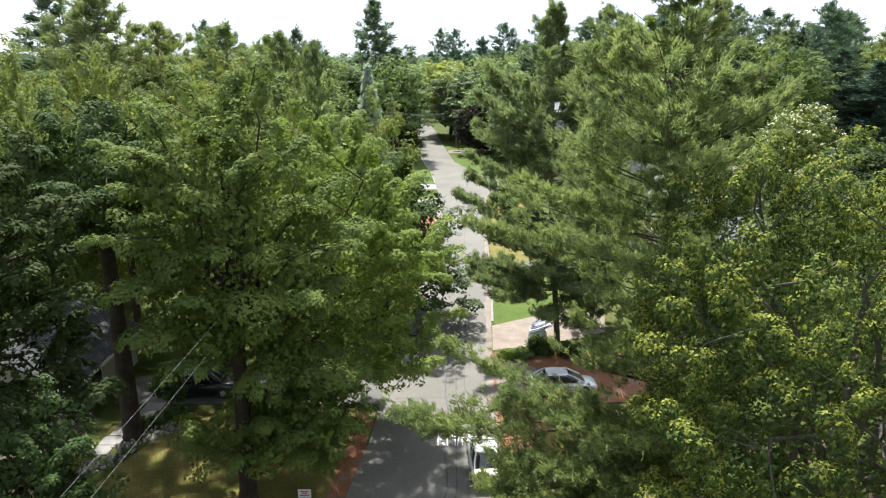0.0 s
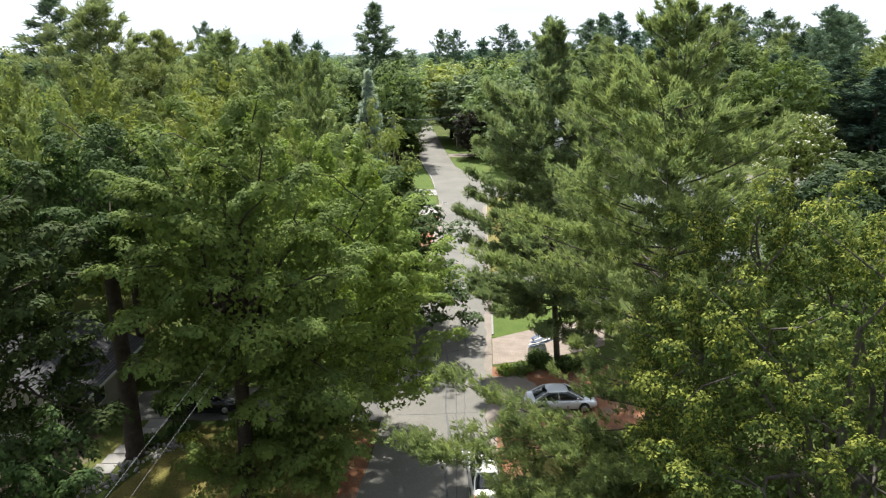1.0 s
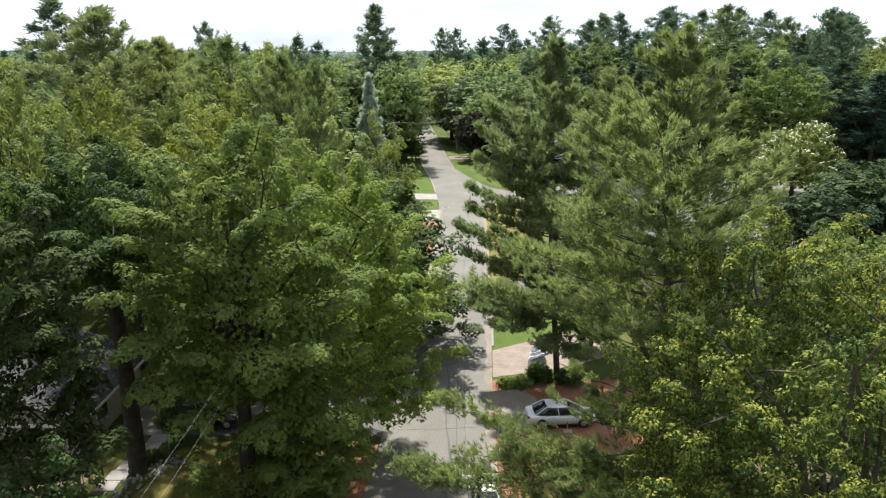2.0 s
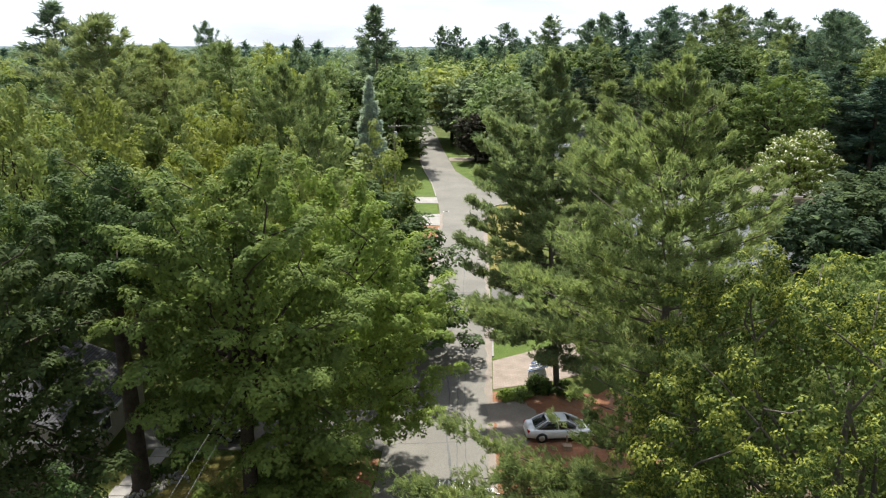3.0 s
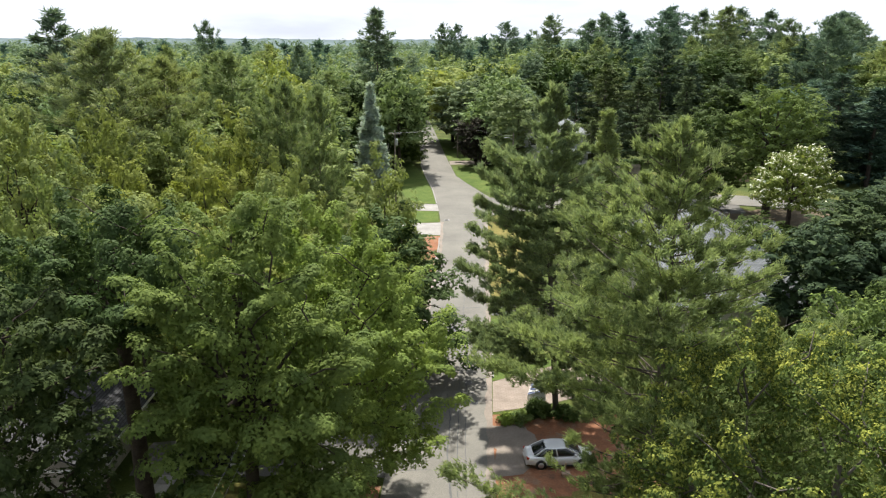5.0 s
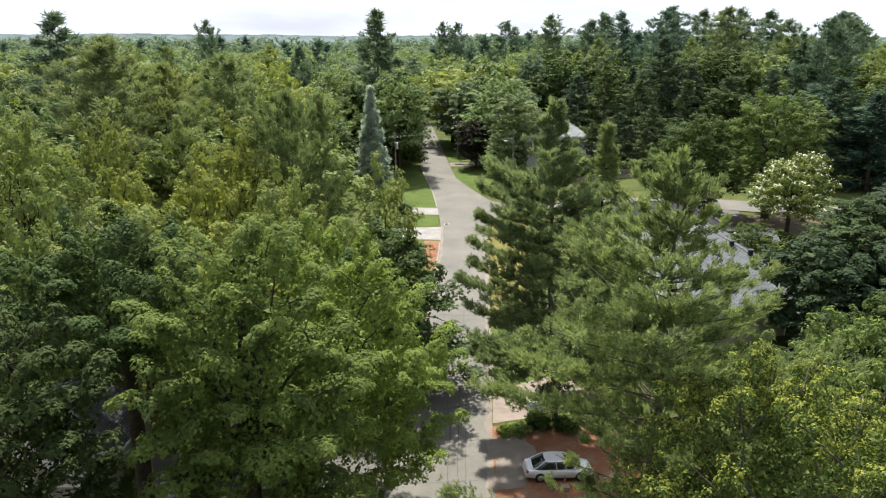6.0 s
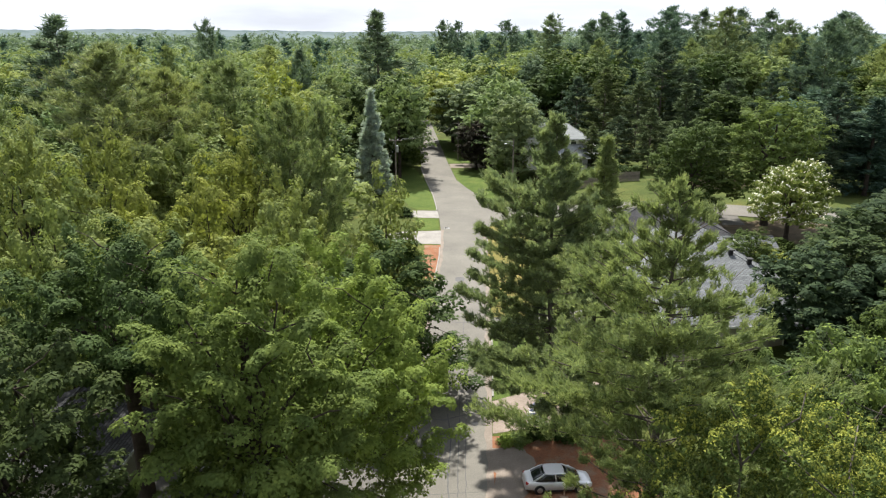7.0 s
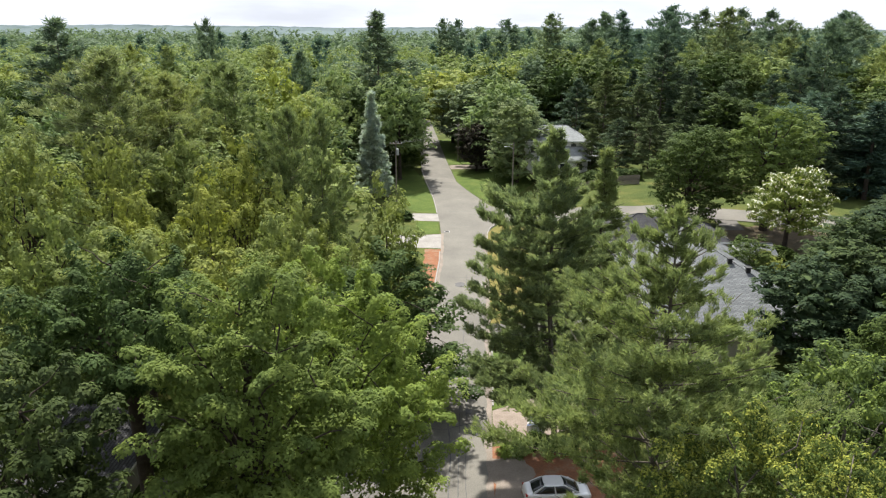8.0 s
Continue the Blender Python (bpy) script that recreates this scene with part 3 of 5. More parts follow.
tagged(part("side_street", arrays_mesh("side_street", sv, np.stack([sa, sa + 7, sa + 8, sa + 1], 1)), "asphalt"), "grey asphalt side street running up the bank", "road", kind="structure")

patch("lawn", [(-5.2, 27), (-5.0, 41.6), (-15.5, 41.6), (-17, 37), (-19, 30), (-19, 24), (-6, 22)], 0.012, "dry_lawn", "sunlit yellowing front lawn under maples", "lawn", 0.1, 3)
patch("footpath", [(-6.3, 26), (-4.95, 26), (-4.15, 41.2), (-5.2, 41.2)], 0.02, "mulch", "reddish worn verge strip beside the street", "footpath", 0.05, 4)
patch("driveway", [(-4.0, 42.2), (-3.75, 47.8), (-21, 46.5), (-21, 42.3)], 0.022, "old_asphalt", "shaded asphalt driveway with a parked vehicle", "driveway", 0.05, 5)
patch("mulch_bed", [(2.6, 26), (3.0, 44), (3.4, 50.6), (7, 50.2), (13, 50.8), (14.5, 44), (13, 30)], 0.012, "mulch", "bare reddish soil covered with fallen pine needles", "soil", 0.25, 6)
# two soil patches whose dark colour stands in for tree shade
patch("soil_bed", [(6, 12), (6, 24), (11, 31), (12, 37), (22, 40), (26, 26), (22, 12)], 0.022, "soil", "bare soil, its dark colour standing in for tree shade", "soil", 0.3, 41)
patch("soil_bed", [(-40, 16), (-19.5, 16), (-20.2, 28), (-20.8, 36), (-21.4, 41.5), (-40, 41.5)], 0.016, "soil", "leaf-littered soil under maples, their shade put into its dark colour", "soil", 0.3, 42)
patch("sandy_apron", [(3.2, 42.2), (3.4, 49.3), (6.2, 48.9), (6.6, 46.5), (5.4, 42.6)], 0.02, "sand", "pale sandy soil worn bare beside the street", "soil", 0.22, 31)
patch("dry_grass", [(5.5, 24), (4.2, 33), (4.9, 38), (9.5, 42), (13, 37), (12, 25)], 0.018, "dry_lawn", "dry yellow grass under pines", "lawn", 0.3, 7)
patch("lawn", [(4.1, 56.6), (4.75, 70.5), (10, 71.2), (12, 58.5)], 0.014, "lawn", "mown green lawn between two drives", "lawn", 0.08, 8)
patch("lawn", [(5.2, 75.5), (6.0, 93), (6.3, 112), (9, 117.5), (14, 116), (11, 92), (10, 75.5)], 0.014, "dry_lawn", "dry grass verge with a hydrant", "lawn", 0.1, 9)
patch("lawn", [(-1.2, 125), (-2.0, 137), (-4.6, 153), (-7.5, 168), (-12, 166), (-11, 150), (-6.5, 128), (-5, 125.4)], 0.014, "lawn", "bright green verge lawn beside the bend", "lawn", 0.1, 10)
patch("lawn", [(-1.0, 112), (-1.2, 119), (-5, 119.5), (-4.5, 111.5)], 0.014, "lawn", "small green lawn between driveways", "lawn", 0.08, 11)
patch("driveway", [(-0.75, 119.4), (-1.3, 124.6), (-7, 124.8), (-7, 119.8)], 0.02, "concrete", "pale concrete driveway apron", "driveway", 0.04, 12)
patch("driveway", [(-0.6, 103.8), (-0.6, 111.4), (-9, 110.5), (-9, 104.5)], 0.02, "concrete", "pale concrete driveway", "driveway", 0.04, 13)
patch("soil_strip", [(-0.75, 86), (-0.62, 103.4), (-3, 103.4), (-3.2, 86)], 0.014, "mulch", "bare brown soil at the street's edge", "soil", 0.12, 14)
patch("driveway", [(4.95, 71.6), (5.2, 75.2), (16, 76), (16, 72.4)], 0.02, "old_asphalt", "grey asphalt driveway beside the lawn", "driveway", 0.04, 15)
patch("lawn", [(4.4, 143.5), (2.6, 151), (1.6, 163), (16, 165), (18, 145), (10, 131), (7, 137)], 0.014, "lawn", "shaded lawn on the corner", "lawn", 0.15, 16)
patch("lawn", [(1.0, 172), (0.0, 185), (-2, 212), (6, 212), (9, 186), (8, 172)], 0.014, "lawn", "shaded lawn beside the far street", "lawn", 0.1, 17)
patch("driveway", [(1.2, 166), (1.0, 171), (14, 173), (16, 167)], 0.02, "sand", "dusty gravel drive in tree shade", "driveway", 0.1, 18)


# ---- trees close to the street
NEAR = dict(spacing=2.0, flatten=1.7, tufts=36, per=22, tuft_r=0.32, leaf=0.185, droop=0.5, lobes=15, core=7000, core_leaf=0.24, twigs=30, shag=0.13, ball=0.4)
CLOSE = {**NEAR, "per": 28, "leaf": 0.15, "core_leaf": 0.24, "core": 9000}
wood, crown = canopy(11, 21.6, 4.9, 7.0, trunk_r=0.42, rise=0.35, lean=(0.2, -0.2), foot=0.85, **CLOSE)
low = canopy(15, 5.2, 3.7, 2.4, trunk_r=0.2, rise=0.05, **{**CLOSE, "spacing": 1.5, "tufts": 22, "core": 1500, "lobes": 7})[1]
side_low = canopy(16, 4.6, 3.0, 0.6, trunk_r=0.2, rise=0.05, **{**CLOSE, "spacing": 1.5, "tufts": 22, "core": 1000, "lobes": 6})[1]
crown = joined([crown, (low[0] + np.array([0.9, 0.0, 0.0]), low[1]), (side_low[0] + np.array([3.3, -0.2, 3.0]), side_low[1])])
tree("maple_tree", (wood, crown), "bark", "near_maple_leaf", "tall green maple with layered leafy boughs on a lawn", spot(-9.7, 31.9), group="street maples")
# its sunlit look is partly painted: a lighter, yellower leaf colour
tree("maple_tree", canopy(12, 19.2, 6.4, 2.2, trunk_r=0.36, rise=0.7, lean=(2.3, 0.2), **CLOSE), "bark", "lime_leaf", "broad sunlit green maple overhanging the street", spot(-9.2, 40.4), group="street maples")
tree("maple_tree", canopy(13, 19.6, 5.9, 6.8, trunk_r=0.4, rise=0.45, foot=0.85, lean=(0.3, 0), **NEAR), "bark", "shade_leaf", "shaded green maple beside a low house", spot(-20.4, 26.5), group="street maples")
# shade over this crown is painted by the darker leaf colour
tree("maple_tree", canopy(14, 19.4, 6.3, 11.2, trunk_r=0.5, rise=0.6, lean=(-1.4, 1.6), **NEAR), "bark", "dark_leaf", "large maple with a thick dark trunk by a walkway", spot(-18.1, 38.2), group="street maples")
MOP = dict(droop=1.05, wide=0.7, core_leaf=0.15, ball=0.7)
tree("boxelder_tree", canopy(21, 19.2, 7.2, 5.4, spacing=1.25, tufts=24, per=30, tuft_r=0.28, leaf=0.105, rise=0.6, lobes=16, trunk_r=0.34, twigs=70, core=12000, foot=0.85, gap=0.05, young=0.6, bough=1.2, **MOP), "pale_bark", "boxelder_leaf", "bushy green boxelder with yellowish drooping shoot tips", spot(12.7, 20.8), young="boxelder_lit_tip")
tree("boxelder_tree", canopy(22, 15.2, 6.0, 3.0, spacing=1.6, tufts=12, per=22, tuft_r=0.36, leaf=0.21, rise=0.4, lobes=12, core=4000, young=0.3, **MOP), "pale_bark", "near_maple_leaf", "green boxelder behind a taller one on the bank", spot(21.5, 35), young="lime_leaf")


def open_west(ph, z):
    """The pine's street side is bare between its low boughs and its crown."""
    west = -math.cos(ph)
    if z < 5.5:
        return 0.55
    return 0.5 if west > 0 and z < 12.0 else 0.62 if west > -0.3 and z < 12.0 else 0.78 if west < -0.3 and z > 15.5 else 1.0


LOW_BOUGHS = [(6.6, 184, 11.4, -0.15, 0.18), (6.3, 187, 10.6, -0.16, 0.18), (6.4, 179, 8.6, -0.1, 0.16), (5.0, 203, 7.6, -0.05, 0.28), (4.4, 210, 7.2, -0.04, 0.28), (6.2, 187, 9.4, 0.26, 0.18), (5.4, 178, 6.4, 0.14, 0.16), (4.0, 200, 7.0, -0.16, 0.16), (4.8, 209, 6.8, -0.1, 0.18), (3.5, 217, 6.4, -0.15, 0.2), (3.8, 232, 6.0, -0.15, 0.2), (3.0, 194, 6.2, -0.2, 0.18),
              (5.2, 222, 6.6, -0.06, 0.24), (6.6, 236, 6.4, -0.04, 0.24), (5.2, 244, 6.2, -0.1, 0.24), (7.2, 254, 6.0, -0.04, 0.24), (8.0, 266, 5.6, -0.02, 0.24), (5.4, 262, 5.4, -0.08, 0.24), (6.8, 280, 5.6, -0.06, 0.24), (6.4, 212, 5.4, 0.0, 0.22), (7.6, 292, 5.2, -0.06, 0.24), (4.2, 276, 5.8, -0.1, 0.24), (3.6, 178, 7.4, -0.28, 0.22), (3.3, 184, 6.8, -0.28, 0.24), (3.8, 172, 6.6, -0.25, 0.22), (13.2, 184, 8.2, 0.05, 0.2), (15.2, 198, 6.8, 0.08, 0.22)]
pine = conifer(31, 24.8, 3.4, 6.6, 0.64, 5, 165, 10, 0.24, 0.048, 0.06, 0.18, 0.42, 0.5, 0.3, flat=0.75, side=0.42, extra=LOW_BOUGHS, shape=open_west, bend=(0.6, 0), cone=9.5, puff=0.1, thick=0.06, fan=0.42)
tree("white_pine", pine, "pine_bark", "near_pine_needle", "tall white pine with long feathery boughs reaching the street", spot(8.6, 28.6), group="white pines")
LOW_BOUGHS = [(4.6, 190, 6.2, 0.0, 0.34), (5.2, 172, 6.4, 0.0, 0.34), (5.0, 180, 6.4, -0.05, 0.28), (5.8, 168, 6.2, -0.02, 0.28), (4.4, 205, 5.6, -0.12, 0.3), (3.6, 250, 5.4, -0.08, 0.32), (3.0, 285, 5.6, -0.08, 0.32), (4.4, 310, 5.8, -0.06, 0.32), (5.4, 290, 5.6, -0.05, 0.32), (6.6, 250, 5.4, -0.06, 0.26),
              (8.2, 186, 6.6, 0.06, 0.24), (9.8, 178, 7.2, 0.08, 0.22), (11.2, 184, 6.2, 0.14, 0.24), (12.6, 172, 6.0, 0.12, 0.24), (14.6, 186, 5.6, 0.2, 0.26), (16.4, 178, 5.4, 0.26, 0.26), (17.6, 190, 4.8, 0.3, 0.28), (18.4, 176, 4.8, 0.3, 0.28)]
pine = conifer(32, 24.8, 5.0, 4.2, 0.58, 5, 105, 9, 0.32, 0.066, 0.04, 0.2, 0.5, 0.45, 0.24, flat=0.8, side=0.45, extra=LOW_BOUGHS, bend=(-1.0, 0), cone=8.8, shape=lambda ph, z: 1.05 - 0.22 * math.cos(ph) if z > 14 else 1.05, puff=0.12, thick=0.07, fan=0.42)
tree("white_pine", pine, "pine_bark", "near_pine_needle", "tall white pine beside a paved drive, spreading boughs", spot(8.7, 51.5), group="white pines")
spr = conifer(33, 22.6, 1.0, 2.4, 0.55, 5, 46, 8, 0.34, 0.07, -0.12, 0.12, 1.25, 0.35, 0.2, puff=0.15, cone=8.5)
tree("spruce_tree", spr, "bark", "pine_needle", "slender sparse spruce behind white pines", spot(12.3, 56.5))

# ---- trees further along
MID_LEAF = [canopy(40 + k, 20, 6.0, 1.6, spacing=2.35, flatten=1.5, tufts=20, per=15, tuft_r=0.43, leaf=0.28, droop=0.45, rise=0.8, lobes=13, core=2600, core_leaf=0.4, shag=0.12, ball=0.4, twigs=8) for k in range(3)]
HIGH_LEAF = [canopy(44 + k, 20, 6.0, 11.0, spacing=2.35, flatten=1.5, tufts=20, per=15, tuft_r=0.43, leaf=0.28, droop=0.45, rise=0.8, lobes=13, core=2600, core_leaf=0.4, shag=0.12, ball=0.4, twigs=8) for k in range(2)]
FAR = dict(twigs=0, limbs=3, droop=0.4)
FAR_LEAF = [canopy(50 + k, 20, 5.9, 4.5, spacing=2.3, tufts=9, per=7, tuft_r=0.6, leaf=0.49, rise=0.65, lobes=11, core=600, core_leaf=0.95, **FAR) for k in range(4)]
WIDE_LEAF = [canopy(54 + k, 20, 5.9, 5.5, spacing=2.4, tufts=6, per=6, tuft_r=0.8, leaf=0.75, rise=0.6, lobes=10, core=450, core_leaf=1.2, **FAR) for k in range(3)]
LOW_LEAF = [canopy(57 + k, 20, 5.9, 1.4, spacing=1.7, tufts=11, per=9, tuft_r=0.48, leaf=0.38, rise=0.5, lobes=12, core=800, core_leaf=1.0, **FAR) for k in range(2)]
CORNER_LEAF = [canopy(46 + k, 20, 5.8, 3.4 - 2.4 * k, spacing=1.45, tufts=12, per=12, tuft_r=0.42, leaf=0.26, droop=0.4, rise=0.5, trunk_r=0.42, lobes=14, core=3000, core_leaf=0.45, twigs=8) for k in range(2)]
MID_PINE = [conifer(60 + k, 24, 3, 5.2, 0.85, 5, 42, 8, 0.5, 0.11, 0.06, 0.2, 0.45, 0.45, 0.14, flat=0.6, side=0.45, cone=7, puff=0.2, fan=0.42) for k in range(2)]
DARK_PINE = [conifer(66 + k, 24, 2, 5.0, 1.15, 5, 26, 7, 0.66, 0.17, -0.04, 0.14, 0.6, 0.4, 0.14, flat=0.3, side=0.45, puff=0.2, cone=13) for k in range(2)]
FAR_PINE = [conifer(64 + k, 26, 4, 4.6, 1.3, 6, 13, 6, 0.84, 0.24, 0.05, 0.2, 0.45, 0.6, 0.09, branches=False, flat=0.6, side=0.5, puff=0.3, cone=7) for k in range(3)]
FAR_SPRUCE = [conifer(70 + k, 24, 1.5, 4.2, 1.05, 5, 14, 4, 1.0, 0.3, -0.15, 0.05, 0.75, 0.25, 0.3, flat=0.05, branches=False, puff=0.25) for k in range(2)]


def plant(rows, name, protos, bark, leaf, label, group, h0, r0):
    """Trees of one kind from rows of place, height and crown radius, sharing a few shapes."""
    first = {}
    for k, (x, y, h, r) in enumerate(rows):
        i = k % len(protos)
        m = Matrix.Translation((x, y, float(gz(x, y)))) @ Matrix.Rotation(k * 2.4, 4, "Z") @ Matrix.Diagonal((r / r0, r / r0, h / h0, 1))
        if i in first:
            copy_thing(first[i], m @ Matrix.Diagonal((*[1 / s for s in first[i].scale], 1)))
        else:
            first[i] = tree(name, protos[i], bark, leaf, label, m, group=group)


plant([(-33.5, 47.5, 17.0, 4.8), (-32, 57, 20.4, 5.2), (-33, 69, 23, 5.2), (-20.8, 73, 22.4, 5.2), (-20.9, 57.5, 20.8, 5.0), (-13.2, 53.5, 19.2, 4.8), (-27.6, 62, 18.6, 4.4), (-5.5, 64.5, 19.0, 5.1),
       (-40, 67, 23, 5.4), (-30, 82, 21, 5.4), (-14, 66, 18.6, 4.6), (-34, 38.5, 17, 5.5)],
      "maple_tree", MID_LEAF, "bark", "maple_leaf", "green maple in a close row of yard trees", "yard maples", 20, 6.8)
# two trees added to keep sunlight off the ground nearer the view
plant([(-15.5, 48.3, 16.8, 5.4), (-23.5, 52.6, 17.6, 5.2)], "maple_tree", HIGH_LEAF, "bark", "maple_leaf", "added green maple with a high crown, shading a driveway", "yard maples", 20, 6.0)
# the small second tree is added, dark-leaved, where boughs lie in shade
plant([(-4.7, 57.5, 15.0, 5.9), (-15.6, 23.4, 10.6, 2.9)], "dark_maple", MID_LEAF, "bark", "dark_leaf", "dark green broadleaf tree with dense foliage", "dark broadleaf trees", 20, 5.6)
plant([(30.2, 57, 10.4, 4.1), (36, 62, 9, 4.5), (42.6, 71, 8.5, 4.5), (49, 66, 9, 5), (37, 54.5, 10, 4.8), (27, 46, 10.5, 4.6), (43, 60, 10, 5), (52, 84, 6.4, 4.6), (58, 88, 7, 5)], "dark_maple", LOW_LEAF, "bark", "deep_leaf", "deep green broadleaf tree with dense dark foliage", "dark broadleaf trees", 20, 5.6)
plant([(32.5, 48.5, 12.6, 3.4), (32.8, 75, 5.2, 2.4)], "yellow_green_maple", MID_LEAF, "bark", "boxelder_leaf", "small yellow-green broadleaf tree beside a house", "yellow-green trees", 20, 5.6)
plant([(43.0, 95.2, 18.4, 6.6)], "corner_maple", CORNER_LEAF[:1], "bark", "near_maple_leaf", "round-headed green maple by the side street", "corner maples", 20, 5.6)
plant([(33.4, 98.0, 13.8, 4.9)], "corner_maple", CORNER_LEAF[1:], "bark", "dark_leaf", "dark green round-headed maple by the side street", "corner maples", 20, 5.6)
plant([(-13.8, 80, 22.8, 2.7), (-16.4, 75, 23.6, 3.9), (-36, 120, 25.6, 7.0)], "white_pine", MID_PINE, "pine_bark", "pine_needle", "feathery white pine standing above yard trees", "yard pines", 24, 5.2)
plant([(-40, 88, 28.6, 8.0), (-36.5, 96, 25.4, 6.5)], "olive_pine", MID_PINE, "pine_bark", "olive_needle", "broad olive-green white pine with upswept boughs", "yard pines", 24, 5.2)
plant([(-32.1, 143, 25.4, 5.5)], "yellow_tree", FAR_LEAF, "bark", "yellow_leaf", "yellow-leaved broadleaf tree among green woods", "", 20, 5.6)
plant([(7.2, 164, 11.6, 4.3)], "purple_tree", LOW_LEAF, "bark", "purple_leaf", "low dark purple-leaved tree beside the far street", "", 20, 5.6)
plant([(5.6, 193, 18.6, 8.2), (14.8, 147, 17.8, 6.6), (17.2, 172, 16.6, 6.2), (25, 205, 21, 6), (14, 207, 19, 6.5)], "street_maple", LOW_LEAF, "bark", "hazed_leaf", "leafy green tree beside the far street", "far street maples", 20, 5.6)
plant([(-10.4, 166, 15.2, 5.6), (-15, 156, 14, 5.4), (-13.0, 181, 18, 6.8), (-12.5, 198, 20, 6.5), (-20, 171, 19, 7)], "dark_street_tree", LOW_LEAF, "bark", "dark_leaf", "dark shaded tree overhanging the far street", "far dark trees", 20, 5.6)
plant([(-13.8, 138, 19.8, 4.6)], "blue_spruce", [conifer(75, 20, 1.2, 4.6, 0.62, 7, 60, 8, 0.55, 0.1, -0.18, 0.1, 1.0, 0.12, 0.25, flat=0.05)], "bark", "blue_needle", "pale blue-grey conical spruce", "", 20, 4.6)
plant([(-17.2, 189, 34.6, 12.0), (-67, 130, 32.0, 11.0)], "tall_pine", DARK_PINE, "pine_bark", "hazed_needle", "broad tall white pine rising above the woods", "tall pines", 24, 5.0)
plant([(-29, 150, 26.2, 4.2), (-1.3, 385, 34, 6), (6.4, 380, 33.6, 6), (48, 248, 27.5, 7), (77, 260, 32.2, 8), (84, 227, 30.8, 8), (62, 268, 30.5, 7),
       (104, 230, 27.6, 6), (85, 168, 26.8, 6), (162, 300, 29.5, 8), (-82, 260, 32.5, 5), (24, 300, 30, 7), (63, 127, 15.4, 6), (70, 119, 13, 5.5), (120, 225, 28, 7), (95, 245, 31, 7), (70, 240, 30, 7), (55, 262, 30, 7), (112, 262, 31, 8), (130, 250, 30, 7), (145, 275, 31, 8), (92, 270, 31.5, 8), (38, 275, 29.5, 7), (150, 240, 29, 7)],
      "tall_pine", FAR_PINE, "pine_bark", "hazed_needle", "tall dark white pine rising above the woods", "tall pines", 26, 4.6)
plant([(34, 158, 17.4, 6.8), (46.5, 160, 23.0, 7.6), (64, 120, 17.0, 7.0), (40.5, 155, 14.5, 5.5), (52, 157, 17.5, 6.5), (72, 120, 12.6, 5.6), (33, 140, 9.5, 4.4), (38.5, 137, 11.0, 4.8), (28.8, 143, 8.0, 3.8), (29.5, 166, 15.5, 6.0), (84, 176, 22.0, 7.5), (66, 150, 17.0, 6.0), (58, 152, 15.5, 6.0)], "dark_pine", DARK_PINE, "pine_bark", "spruce_needle", "dark green pine with broad layered boughs", "dark pines", 24, 5.0)
plant([(46, 131, 9.5, 5.0), (53, 168, 19.0, 7.5), (62, 172, 20.0, 8.0), (70, 182, 21.0, 8.0), (57, 150, 14.0, 6.0), (78, 140, 15.0, 7.0), (38, 186, 19.5, 7.0), (27, 196, 18.0, 7.0)], "woods_tree", LOW_LEAF, "bark", "dark_leaf", "round-headed dark green tree at the woods' edge", "woods edge trees", 20, 5.6)
plant([(45.9, 141, 15.4, 4.0), (72, 118, 13.4, 4.6), (76, 131, 14, 4.6), (67, 114, 15, 5), (60, 116, 12, 4.0)],
      "dark_spruce", FAR_SPRUCE, "bark", "spruce_needle", "dark green spruce in a dense stand", "dark spruces", 24, 3.9)
# catalpa in blossom
cat = canopy(80, 10.8, 4.6, 3.0, spacing=1.05, tufts=9, per=16, tuft_r=0.36, leaf=0.2, droop=0.6, rise=0.3, trunk_r=0.3, lobes=9, core=900, core_leaf=0.5, twigs=10, young=0.38)
cat_tree = tree("catalpa_tree", cat, "bark", "catalpa_leaf", "catalpa tree covered with clusters of white blossom", spot(41.0, 84.5))
part("blossom", arrays_mesh("blossom", cat[2][0] + np.array([0, 0, 0.12]), cat[2][1]), "blossom", cat_tree, "white upright blossom clusters")

# woods on both sides and behind
TAKEN = [(o.location.x, o.location.y) for o in scene.objects if o.parent is None and o.type == "EMPTY"]


def clear(x, y):
    """Where no tree of the woods may stand: streets, yards, houses, the trees already placed."""
    side = 5 if y < 170 else 3.6
    if y < 246 and road_left(y) - side < x < road_right(y) + side:
        return False
    if 20 < x < 100 and y < 184:
        return False
    if 3 < x < 31 and y < 158:
        return False
    if 3 < x < 70 and y < side_hi(x) + 7:
        return False
    if side_lo(max(x, 6)) - 4 < y < side_hi(max(x, 6)) + 5 and x > 6:
        return False
    if -17 < x < 0 and y < 150:
        return False
    if x < 0 and y < 80 and x > -48:
        return False
    return all((x - a) ** 2 + (y - b) ** 2 > 30 for a, b in TAKEN)


rng = np.random.default_rng(5)
kinds = {"leafy": [], "dark": [], "wide": [], "wide_dark": [], "pine": [], "spruce": []}
far_rows = []
y = 40.0
